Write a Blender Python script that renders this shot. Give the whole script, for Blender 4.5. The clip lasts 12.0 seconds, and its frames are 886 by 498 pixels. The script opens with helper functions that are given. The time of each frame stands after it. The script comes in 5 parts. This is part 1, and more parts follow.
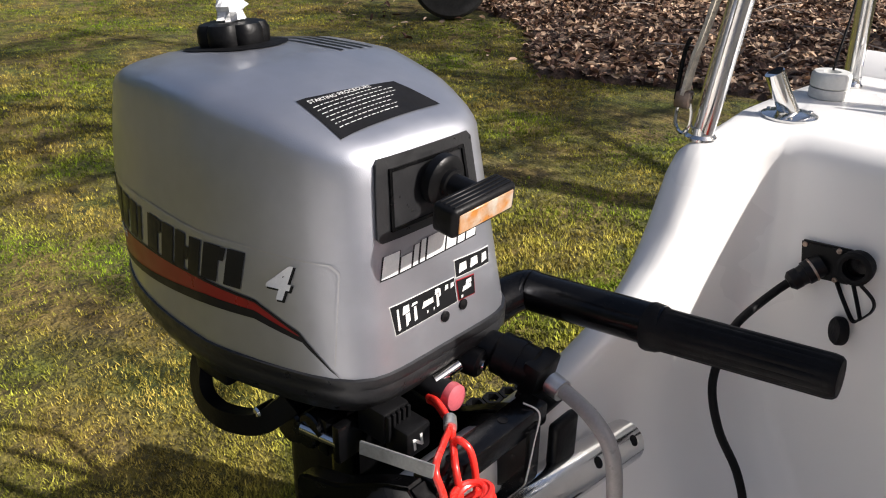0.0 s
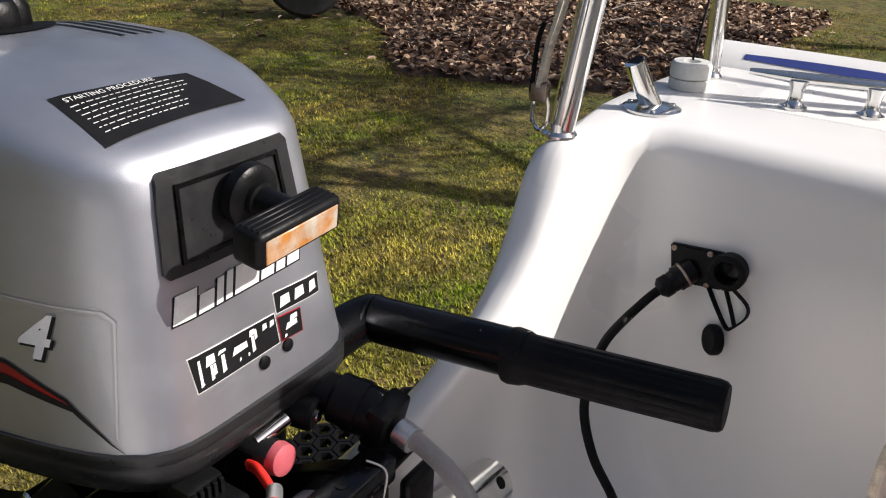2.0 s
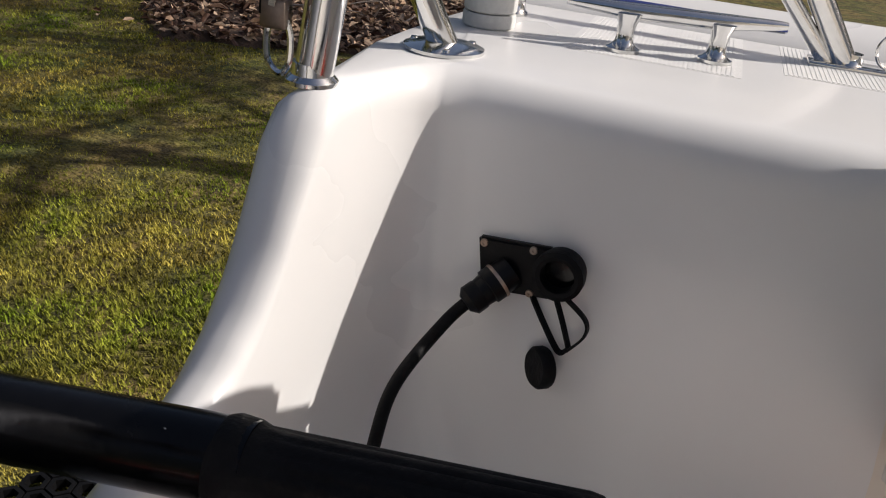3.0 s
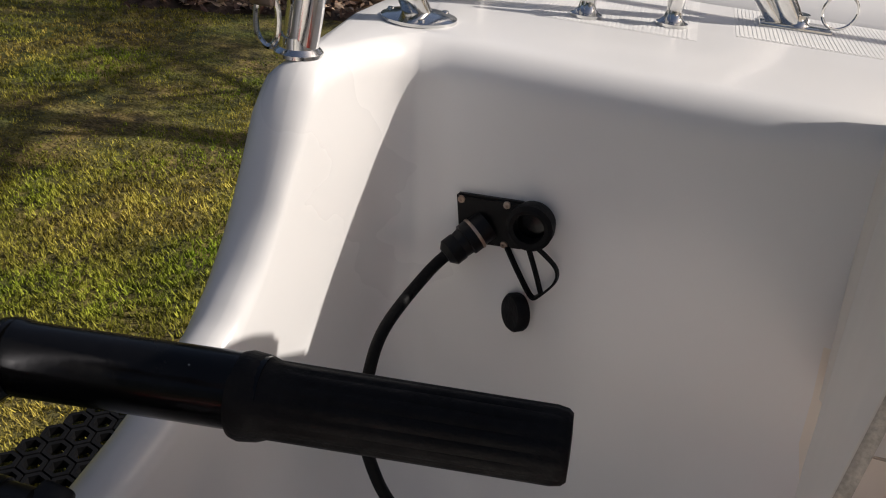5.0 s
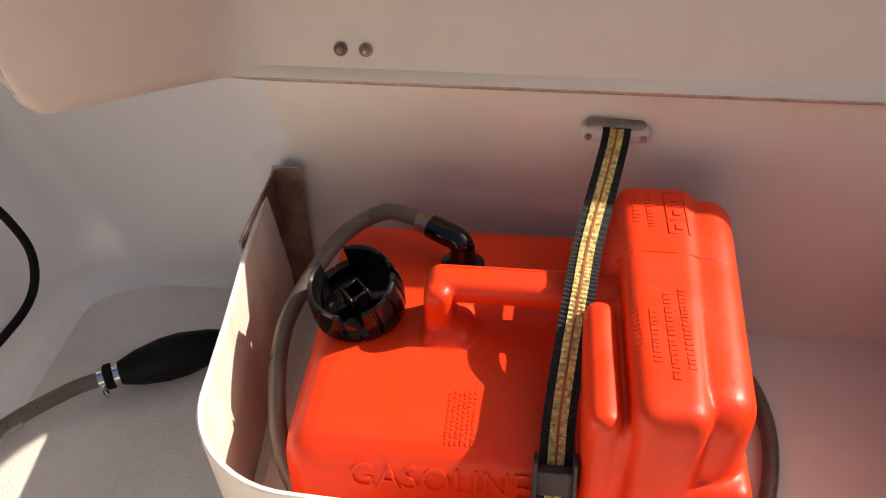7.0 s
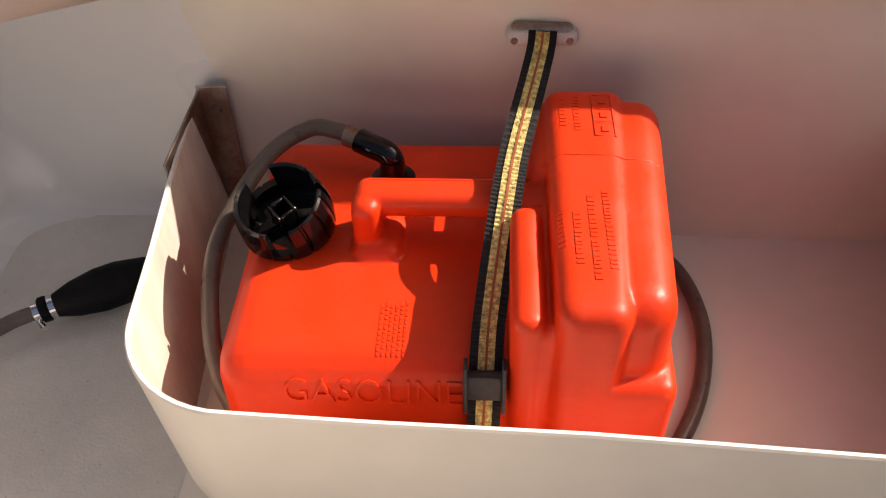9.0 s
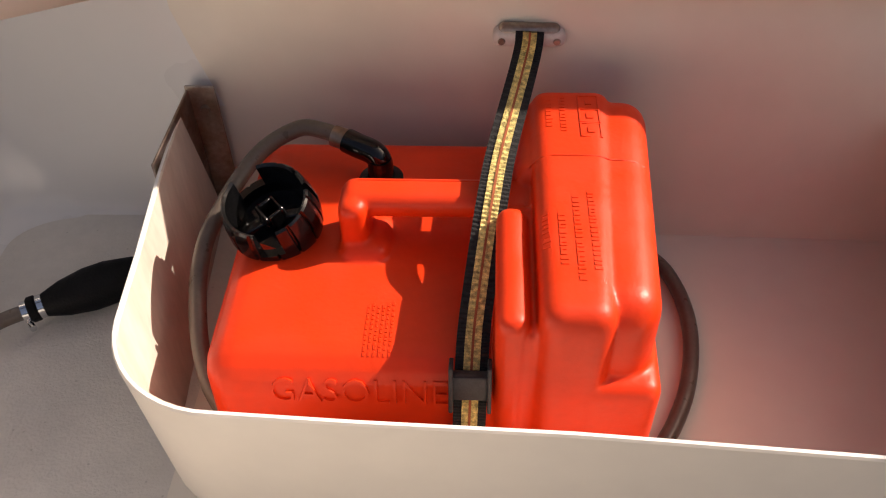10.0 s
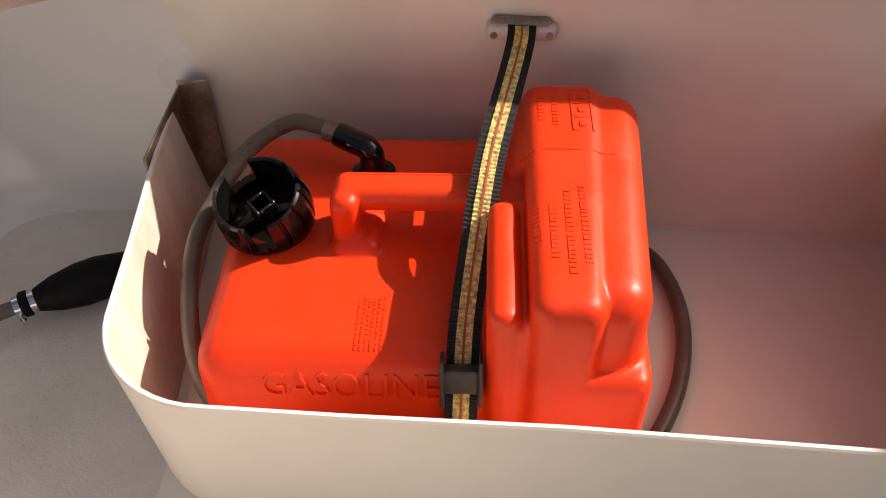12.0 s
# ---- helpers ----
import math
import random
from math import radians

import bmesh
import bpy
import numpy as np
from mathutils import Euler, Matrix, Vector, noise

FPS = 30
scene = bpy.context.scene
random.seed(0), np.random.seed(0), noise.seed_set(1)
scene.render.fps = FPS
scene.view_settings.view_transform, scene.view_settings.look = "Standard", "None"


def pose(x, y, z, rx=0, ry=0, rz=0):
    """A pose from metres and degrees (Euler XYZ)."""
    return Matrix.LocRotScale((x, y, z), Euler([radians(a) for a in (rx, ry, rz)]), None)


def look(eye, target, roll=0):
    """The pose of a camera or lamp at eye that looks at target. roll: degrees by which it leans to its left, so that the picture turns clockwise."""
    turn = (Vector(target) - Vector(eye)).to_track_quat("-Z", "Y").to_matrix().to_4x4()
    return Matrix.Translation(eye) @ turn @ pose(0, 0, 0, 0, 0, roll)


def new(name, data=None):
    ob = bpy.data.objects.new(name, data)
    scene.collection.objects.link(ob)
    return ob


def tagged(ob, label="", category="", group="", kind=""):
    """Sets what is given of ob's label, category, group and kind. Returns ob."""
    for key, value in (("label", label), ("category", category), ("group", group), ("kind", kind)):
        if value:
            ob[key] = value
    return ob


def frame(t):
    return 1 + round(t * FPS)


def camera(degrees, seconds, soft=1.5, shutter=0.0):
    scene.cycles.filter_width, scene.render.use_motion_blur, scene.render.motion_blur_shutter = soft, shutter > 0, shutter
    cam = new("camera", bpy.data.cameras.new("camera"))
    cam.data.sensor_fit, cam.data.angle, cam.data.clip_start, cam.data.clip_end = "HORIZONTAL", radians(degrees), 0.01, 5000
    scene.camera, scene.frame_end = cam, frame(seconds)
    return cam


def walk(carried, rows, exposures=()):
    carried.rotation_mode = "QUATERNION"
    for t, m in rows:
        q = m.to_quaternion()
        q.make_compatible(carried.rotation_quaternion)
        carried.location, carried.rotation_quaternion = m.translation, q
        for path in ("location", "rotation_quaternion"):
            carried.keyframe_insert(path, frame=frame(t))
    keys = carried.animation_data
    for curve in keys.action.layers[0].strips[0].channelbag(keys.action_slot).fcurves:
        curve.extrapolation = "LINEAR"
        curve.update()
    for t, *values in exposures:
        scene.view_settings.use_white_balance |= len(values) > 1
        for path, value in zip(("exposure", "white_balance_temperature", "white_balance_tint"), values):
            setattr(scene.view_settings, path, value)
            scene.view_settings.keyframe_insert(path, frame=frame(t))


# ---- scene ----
cam = camera(56.0, 12.0, soft=1.1)
PATH = [
    (0, (-0.012, -0.005, 2.018), (-1.203, 1.353, 1.158), 1.0),
    (0.5, (-0.012, -0.005, 2.018), (-1.202, 1.352, 1.157), 1.0),
    (1, (-0.016, -0.001, 2.014), (-1.203, 1.359, 1.153), 1.0),
    (1.5, (-0.022, 0.01, 2.011), (-1.209, 1.371, 1.153), 0.8),
    (2, (-0.068, 0.124, 1.977), (-1.013, 1.668, 1.126), 2.7),
    (2.5, (-0.147, 0.307, 1.918), (-0.791, 1.996, 1.062), 5.5),
    (3, (-0.166, 0.414, 1.867), (-0.65, 2.148, 0.995), 6.9),
    (5, (-0.154, 0.358, 1.888), (-0.565, 2.072, 0.943), 6.3),
    (5.5, (-0.019, 0.193, 1.974), (-0.577, 1.846, 0.997), 3.3),
    (6, (0.136, 0.123, 1.983), (-0.423, 1.768, 0.993), 0.3),
    (6.5, (0.251, 0.121, 1.95), (-0.131, 1.745, 0.847), -1.0),
    (7, (0.338, 0.144, 1.908), (0.154, 1.678, 0.637), -1.0),
    (7.5, (0.374, 0.15, 1.893), (0.243, 1.589, 0.51), -1.7),
    (9.5, (0.381, 0.145, 1.897), (0.283, 1.558, 0.485), -1.8),
    (10, (0.387, 0.146, 1.899), (0.293, 1.557, 0.484), -1.7),
    (10.5, (0.391, 0.144, 1.896), (0.293, 1.557, 0.485), -1.8),
    (11, (0.392, 0.144, 1.894), (0.296, 1.555, 0.48), -1.7),
    (11.5, (0.392, 0.144, 1.894), (0.298, 1.554, 0.478), -1.7),
    (12, (0.393, 0.145, 1.896), (0.304, 1.551, 0.476), -1.6),
]
EXPOSURES = [(0.0, 0.52, 6600, 12), (1.5, 0.52, 6600, 12), (2.0, 0.37, 6600, 12), (2.5, 0.13, 6600, 12), (3.0, -0.05, 6700, 13), (5.0, -0.1, 6800, 13), (5.5, 0.02, 6900, 14), (6.0, 0.6, 7100, 15), (6.5, 0.72, 7500, 16), (7.5, 0.56, 7900, 18), (12.0, 0.56, 7900, 18)]
walk(cam, [(t, look(eye, target, roll)) for t, eye, target, roll in PATH], EXPOSURES)
from mathutils.bvhtree import BVHTree

# ---- light ----
SUN = Vector((1.0, 0.415, 0.84)).normalized()      # towards the sun
world = bpy.data.worlds.new("sky")
world.use_nodes = True
scene.world = world
wn = world.node_tree.nodes
sky = wn.new("ShaderNodeTexSky")
sky.sky_type = "NISHITA"
sky.sun_disc = False
sky.sun_elevation = math.asin(SUN.z)
sky.sun_rotation = math.atan2(SUN.x, SUN.y)
sky.air_density, sky.dust_density, sky.ozone_density = 0.8, 3.5, 1.0
world.node_tree.links.new(sky.outputs[0], wn["Background"].inputs[0])
wn["Background"].inputs[1].default_value = 0.095
sun_data = bpy.data.lights.new("sun", "SUN")
sun_data.energy, sun_data.angle, sun_data.color = 4.5, radians(0.53), (1.0, 0.97, 0.925)
sun = new("sun", sun_data)
sun.matrix_world = look(SUN * 30, (0, 0, 0))


# ---- materials ----
def mat(name, color, rough=0.5, metal=0.0, vary=0.12, scale=12.0, bump=0.0, bump_scale=80.0, coat=0.0, spots=0.0,
        rough_vary=0.1, second=None, mix_scale=4.0, island=0.0, random_ob=0.0, stretch=(1, 1, 1), spec=0.5, trans=0.0, island_mix=False, along=None):
    """A surface with variation of its colour at two scales, gloss variation and fine relief, all in metres."""
    m = bpy.data.materials.new(name)
    m.use_nodes = True
    nt = m.node_tree
    N, L = nt.nodes, nt.links
    b = N["Principled BSDF"]
    co = N.new("ShaderNodeTexCoord")
    mp = N.new("ShaderNodeMapping")
    mp.inputs["Scale"].default_value = stretch
    geo = N.new("ShaderNodeNewGeometry")
    L.new(geo.outputs["Position"], mp.inputs[0])

    def tex(s, detail=4.0):
        t = N.new("ShaderNodeTexNoise")
        t.inputs["Scale"].default_value, t.inputs["Detail"].default_value = s, detail
        L.new(mp.outputs[0], t.inputs["Vector"])
        return t.outputs["Fac"]

    def ramp(fac, a, c, lo=0.3, hi=0.7):
        r = N.new("ShaderNodeMapRange")
        r.inputs[1].default_value, r.inputs[2].default_value, r.inputs[3].default_value, r.inputs[4].default_value = lo, hi, a, c
        L.new(fac, r.inputs[0])
        return r.outputs[0]

    def mixc(fac, a, c, kind="MIX"):
        x = N.new("ShaderNodeMix")
        x.data_type, x.blend_type = "RGBA", kind
        for sock, v in ((x.inputs[0], fac), (x.inputs[6], a), (x.inputs[7], c)):
            if isinstance(v, (int, float)):
                sock.default_value = v
            elif isinstance(v, tuple):
                sock.default_value = (*v, 1) if len(v) == 3 else v
            else:
                L.new(v, sock)
        return x.outputs[2]

    def math2(op, a, c):
        x = N.new("ShaderNodeMath")
        x.operation = op
        for sock, v in ((x.inputs[0], a), (x.inputs[1], c)):
            if isinstance(v, (int, float)):
                sock.default_value = v
            else:
                L.new(v, sock)
        return x.outputs[0]

    col = tuple(color)
    if along:      # colour running into the second one between two places along x
        sep = N.new("ShaderNodeSeparateXYZ")
        L.new(geo.outputs["Position"], sep.inputs[0])
        col = mixc(ramp(sep.outputs[0], 0, 1, *along), col, tuple(second))
    elif second:
        col = mixc(ramp(geo.outputs["Random Per Island"], 0, 1, 0.3, 0.9) if island_mix else ramp(tex(mix_scale), 0, 1, 0.36, 0.64), col, tuple(second))
    shade = math2("MULTIPLY", ramp(tex(scale), 1 - vary, 1 + vary), ramp(tex(scale * 9, 2), 1 - vary * 0.5, 1 + vary * 0.5))
    if island:
        shade = math2("MULTIPLY", shade, ramp(geo.outputs["Random Per Island"], 1 - island, 1 + island, 0, 1))
    if random_ob:
        oi = N.new("ShaderNodeObjectInfo")
        shade = math2("MULTIPLY", shade, ramp(oi.outputs["Random"], 1 - random_ob, 1 + random_ob, 0, 1))
    hsv = N.new("ShaderNodeHueSaturation")
    L.new(shade, hsv.inputs["Value"])
    if isinstance(col, tuple):
        hsv.inputs["Color"].default_value = (*col, 1)
    else:
        L.new(col, hsv.inputs["Color"])
    out = hsv.outputs[0]
    if spots:
        sp = N.new("ShaderNodeTexVoronoi")
        sp.inputs["Scale"].default_value = 55
        L.new(mp.outputs[0], sp.inputs["Vector"])
        out = mixc(math2("MULTIPLY", ramp(sp.outputs["Distance"], 1, 0, 0.05, 0.09), spots), out, (0.12, 0.11, 0.09))
    L.new(out, b.inputs["Base Color"])
    L.new(ramp(tex(scale * 2.5), max(rough - rough_vary, 0.03), min(rough + rough_vary, 1)), b.inputs["Roughness"])
    b.inputs["Metallic"].default_value = metal
    b.inputs["Coat Weight"].default_value = coat
    b.inputs["Coat Roughness"].default_value = 0.12
    b.inputs["Specular IOR Level"].default_value = spec
    b.inputs["Transmission Weight"].default_value = trans
    if bump:
        bp = N.new("ShaderNodeBump")
        bp.inputs["Strength"].default_value, bp.inputs["Distance"].default_value = 1.0, bump
        L.new(tex(bump_scale, 3), bp.inputs["Height"])
        L.new(bp.outputs[0], b.inputs["Normal"])
    return m


GEL = mat("white_gelcoat", (0.78, 0.77, 0.75), 0.28, vary=0.012, scale=1.5, coat=0.25, rough_vary=0.01)
GEL_OLD = mat("cream_gelcoat", (0.79, 0.73, 0.635), 0.30, vary=0.035, scale=3, bump=0.0005, bump_scale=6, coat=0.2, rough_vary=0.02)
RIM = mat("lit_white_edge", (0.85, 0.85, 0.83), 0.5, vary=0.05, scale=40)
SOLE = mat("nonslip_gelcoat", (0.68, 0.645, 0.59), 0.6, vary=0.06, scale=9, bump=0.0010, bump_scale=260, spots=0.25)
DECK = mat("ribbed_deck", (0.78, 0.77, 0.745), 0.4, vary=0.03, scale=8, bump=0.0006, bump_scale=300)
# grained board; its browning stands in for shade and red bounce
SHADED_BOARD = mat("shaded_board", (0.70, 0.62, 0.55), 0.7, vary=0.10, scale=14, bump=0.0006, bump_scale=60, second=(0.56, 0.46, 0.39), mix_scale=9, stretch=(1, 1, 0.3))
RAW = mat("raw_edge", (0.50, 0.44, 0.36), 0.8, vary=0.3, scale=60, bump=0.0015, bump_scale=200)
SILVER = mat("silver_paint", (0.46, 0.47, 0.51), 0.45, 0.9, vary=0.05, scale=6, bump=0.0001, bump_scale=900, coat=0.5, rough_vary=0.05)
BLACK = mat("black_plastic", (0.005, 0.005, 0.0055), 0.42, vary=0.25, scale=20, bump=0.0003, bump_scale=220, spec=0.2)
GLOSS = mat("black_paint", (0.003, 0.003, 0.0033), 0.2, vary=0.3, scale=14, bump=0.0003, bump_scale=90, coat=0.03, spec=0.25)
CAP = mat("glossy_black_plastic", (0.004, 0.004, 0.0045), 0.14, vary=0.2, scale=20, coat=0.1, spec=0.4)
RUBBER = mat("black_rubber", (0.005, 0.005, 0.0055), 0.6, vary=0.3, scale=25, bump=0.0006, bump_scale=300, spec=0.15)
CHROME = mat("polished_steel", (0.70, 0.70, 0.69), 0.13, 1.0, vary=0.06, scale=12, rough_vary=0.06)
STEEL = mat("dull_steel", (0.42, 0.36, 0.31), 0.42, 0.85, vary=0.25, scale=22, second=(0.25, 0.16, 0.11), mix_scale=18)
ALU = mat("cast_aluminium", (0.62, 0.62, 0.60), 0.38, 0.9, vary=0.12, scale=25)
SATIN = mat("satin_black_moulding", (0.016, 0.016, 0.017), 0.36, vary=0.2, scale=30, bump=0.0002, bump_scale=300, spec=0.45)
BUCKLE = mat("worn_black_buckle", (0.045, 0.045, 0.047), 0.5, vary=0.3, scale=60, bump=0.0004, bump_scale=250, spec=0.4)
GREY = mat("oxidised_aluminium", (0.30, 0.30, 0.29), 0.6, 0.5, vary=0.2, scale=25)
RED = mat("red_plastic", (0.80, 0.046, 0.010), 0.42, vary=0.05, scale=10, bump=0.0003, bump_scale=160, spec=0.35)
CORD = mat("red_cord", (0.75, 0.03, 0.02), 0.3, vary=0.1, scale=30, coat=0.3)
BUTTON = mat("faded_red_rubber", (0.50, 0.10, 0.12), 0.5, vary=0.15, scale=40)
HOSE = mat("grey_hose", (0.24, 0.235, 0.23), 0.36, vary=0.12, scale=40, bump=0.0003, bump_scale=200)
FUEL_HOSE = mat("fuel_hose", (0.115, 0.092, 0.075), 0.35, vary=0.15, scale=30)
LABEL_BLACK = mat("label_black", (0.010, 0.010, 0.011), 0.6, vary=0.2, scale=30, spec=0.12)
INK = mat("charcoal_ink", (0.012, 0.012, 0.013), 0.4, vary=0.2, scale=20, spec=0.25)
PRINT = mat("white_print", (0.72, 0.72, 0.70), 0.45, vary=0.08, scale=60)
DECAL = mat("clear_decal_edge", (0.42, 0.42, 0.43), 0.4, 0.3, vary=0.1, scale=40)
FLAME = mat("orange_red_print", (0.50, 0.13, 0.03), 0.35, vary=0.1, scale=8, second=(0.30, 0.010, 0.012), along=(-0.92, -0.66))
DEEP_RED = mat("deep_red_print", (0.34, 0.010, 0.014), 0.35, vary=0.1, scale=12)
WEB_BLACK = mat("black_webbing", (0.012, 0.012, 0.014), 0.85, vary=0.3, scale=90, bump=0.0012, bump_scale=500)
WEB_GOLD = mat("gold_webbing", (0.62, 0.50, 0.19), 0.8, vary=0.6, scale=230, bump=0.0015, bump_scale=420)
WEB_RED = mat("red_webbing", (0.36, 0.10, 0.04), 0.85, vary=0.2, scale=90)
PAD = mat("white_nylon", (0.70, 0.62, 0.57), 0.5, vary=0.1, scale=30)
ROPE = mat("braided_rope", (0.55, 0.50, 0.40), 0.9, vary=0.25, scale=120, bump=0.002, bump_scale=260)
REFLECTOR = mat("amber_label", (0.50, 0.44, 0.36), 0.35, vary=0.12, scale=60, second=(0.50, 0.20, 0.04), mix_scale=70, coat=0.4)
BLUE = mat("blue_stripe", (0.03, 0.045, 0.19), 0.35, vary=0.1, scale=8)
PLASTIC_WHITE = mat("white_plastic", (0.62, 0.62, 0.59), 0.5, vary=0.1, scale=25)
PAPER = mat("white_tissue", (0.82, 0.82, 0.81), 0.9, vary=0.05, scale=30, bump=0.002, bump_scale=90)
SOIL = mat("lawn_soil", (0.065, 0.075, 0.010), 0.95, vary=0.7, scale=11, bump=0.03, bump_scale=45, second=(0.14, 0.10, 0.028), mix_scale=2.2)
GRASS = mat("grass_blades", (0.145, 0.21, 0.012), 0.7, vary=0.55, scale=5.0, second=(0.36, 0.28, 0.06), mix_scale=1.6, island=0.7, spec=0.12)
LITTER = mat("litter_soil", (0.075, 0.045, 0.028), 0.95, vary=0.4, scale=6, bump=0.015, bump_scale=40)
LEAF = mat("dead_leaves", (0.13, 0.055, 0.028), 0.7, vary=0.35, scale=20, island=0.7, second=(0.42, 0.30, 0.20), island_mix=True)
LEAF_GREEN = mat("tree_leaves", (0.06, 0.09, 0.02), 0.6, vary=0.3, scale=8, island=0.4)
BARK = mat("bark", (0.10, 0.075, 0.055), 0.9, vary=0.35, scale=14, bump=0.01, bump_scale=30)
WOODS = mat("unseen_woods", (0.030, 0.042, 0.012), 0.8, vary=0.4, scale=0.6, island=0.6, spec=0.2)
TWIG = mat("dry_twigs", (0.34, 0.29, 0.25), 0.8, vary=0.3, scale=30)
TYRE = mat("tyre_rubber", (0.02, 0.02, 0.02), 0.75, vary=0.3, scale=20, bump=0.001, bump_scale=120)


# ---- mesh tools ----
def obj(name, bm, material, parent=None, smooth=True, angle=40):
    me = bpy.data.meshes.new(name)
    if smooth:
        for f in bm.faces:
            f.smooth = True
        for e in bm.edges:
            if len(e.link_faces) == 2 and e.calc_face_angle(0) > radians(angle):
                e.smooth = False
    bm.to_mesh(me)
    bm.free()
    for m in material if isinstance(material, (list, tuple)) else (material,):
        me.materials.append(m)
    ob = new(name, me)
    if parent:
        ob.parent = parent
    return ob


def part(name, bm, material, parent, label="", **k):
    ob = obj(name, bm, material, parent, **k)
    return tagged(ob, label)


def thing(name, label, category, group="", kind=""):
    return tagged(new(name), label, category, group, kind)


def box(lo, hi, bevel=0.0, seg=2, m=None):
    bm = bmesh.new()
    bmesh.ops.create_cube(bm, size=1)
    lo, hi = Vector(lo), Vector(hi)
    for v in bm.verts:
        v.co = Vector((lo[i] + (hi[i] - lo[i]) * (v.co[i] + 0.5) for i in range(3)))
    if bevel:
        bmesh.ops.bevel(bm, geom=list(bm.edges), offset=bevel, segments=seg, affect="EDGES", profile=0.5)
    if m:
        bmesh.ops.transform(bm, matrix=m, verts=bm.verts)
    return bm


def join(*bms):
    out = bms[0]
    for b in bms[1:]:
        me = bpy.data.meshes.new("tmp")
        b.to_mesh(me)
        b.free()
        out.from_mesh(me)
        bpy.data.meshes.remove(me)
    return out


def axis_matrix(a, d):
    """Z along d, at a."""
    q = Vector(d).to_track_quat("Z", "Y")
    return Matrix.Translation(a) @ q.to_matrix().to_4x4()


def lathe(profile, m=None, n=28, caps=True, twist=None):
    """Turned shape: profile of (radius, height) round Z; twist(angle, k) scales the radius."""
    bm = bmesh.new()
    rings = []
    for k, (r, z) in enumerate(profile):
        ring = []
        for i in range(n):
            a = 2 * math.pi * i / n
            rr = r * (twist(a, k) if twist else 1)
            ring.append(bm.verts.new((rr * math.cos(a), rr * math.sin(a), z)))
        rings.append(ring)
    for p, q in zip(rings, rings[1:]):
        for i in range(n):
            bm.faces.new((p[i], p[(i + 1) % n], q[(i + 1) % n], q[i]))
    if caps:
        bm.faces.new(rings[0][::-1])
        bm.faces.new(rings[-1])
    if m:
        bmesh.ops.transform(bm, matrix=m, verts=bm.verts)
    return bm


def rod(a, b, r, n=20, r2=None, bevel=0.0):
    a, b = Vector(a), Vector(b)
    h = (b - a).length
    r2 = r if r2 is None else r2
    prof = [(r - bevel, 0), (r, bevel), (r2, h - bevel), (r2 - bevel, h)] if bevel else [(r, 0), (r2, h)]
    return lathe(prof, axis_matrix(a, b - a), n)


def spline(pts, n=8):
    """Smooth way through the points."""
    pts = [Vector(p) for p in pts]
    out = []
    for i in range(len(pts) - 1):
        p0, p1, p2, p3 = pts[max(i - 1, 0)], pts[i], pts[i + 1], pts[min(i + 2, len(pts) - 1)]
        for k in range(n):
            t = k / n
            out.append(0.5 * ((2 * p1) + (p2 - p0) * t + (2 * p0 - 5 * p1 + 4 * p2 - p3) * t * t + (3 * p1 - p0 - 3 * p2 + p3) * t ** 3))
    out.append(pts[-1])
    return out


def tube(pts, r, n=12, steps=8, smooth=True, flat=None):
    """A round tube (or a flat band: flat=(width, thickness)) along the points; r may be a function of 0..1."""
    way = spline(pts, steps) if smooth else [Vector(p) for p in pts]
    bm = bmesh.new()
    rings = []
    t0 = (way[1] - way[0]).normalized()
    up = Vector((0, 0, 1)) if abs(t0.z) < 0.9 else Vector((0, 1, 0))
    x = t0.cross(up).normalized()
    for i, p in enumerate(way):
        t = (way[min(i + 1, len(way) - 1)] - way[max(i - 1, 0)]).normalized()
        x = (x - t * x.dot(t)).normalized()
        y = t.cross(x)
        rr = r(i / (len(way) - 1)) if callable(r) else r
        if flat:
            w, h = flat[0] / 2, flat[1] / 2
            ring = [bm.verts.new(p + x * a + y * b) for a, b in ((w, h), (-w, h), (-w, -h), (w, -h))]
        else:
            ring = [bm.verts.new(p + (x * math.cos(2 * math.pi * k / n) + y * math.sin(2 * math.pi * k / n)) * rr) for k in range(n)]
        rings.append(ring)
    m = len(rings[0])
    for p, q in zip(rings, rings[1:]):
        for i in range(m):
            bm.faces.new((p[i], p[(i + 1) % m], q[(i + 1) % m], q[i]))
    bm.faces.new(rings[0][::-1])
    bm.faces.new(rings[-1])
    bmesh.ops.recalc_face_normals(bm, faces=bm.faces)
    return bm


def grid_mesh(rows, close=False):
    bm = bmesh.new()
    vs = [[bm.verts.new(p) for p in row] for row in rows]
    for a, b in zip(vs, vs[1:]):
        n = len(a)
        for i in range(n if close else n - 1):
            bm.faces.new((a[i], a[(i + 1) % n], b[(i + 1) % n], b[i]))
    return bm


def lerp_curve(pts, x):
    for (x0, y0), (x1, y1) in zip(pts, pts[1:]):
        if x <= x1:
            t = min(max((x - x0) / (x1 - x0), 0), 1)
            return y0 + (y1 - y0) * t
    return pts[-1][1]


def extrude(poly, depth, m, bevel=0.0):
    """A flat outline in XY, thickened along Z, moved by m."""
    bm = bmesh.new()
    lo = [bm.verts.new((x, y, 0)) for x, y in poly]
    hi = [bm.verts.new((x, y, depth)) for x, y in poly]
    bm.faces.new(lo[::-1])
    bm.faces.new(hi)
    n = len(poly)
    for i in range(n):
        bm.faces.new((lo[i], lo[(i + 1) % n], hi[(i + 1) % n], hi[i]))
    bmesh.ops.recalc_face_normals(bm, faces=bm.faces)
    if bevel:
        bmesh.ops.bevel(bm, geom=list(bm.edges), offset=bevel, segments=2, affect="EDGES")
    bmesh.ops.transform(bm, matrix=m, verts=bm.verts)
    return bm


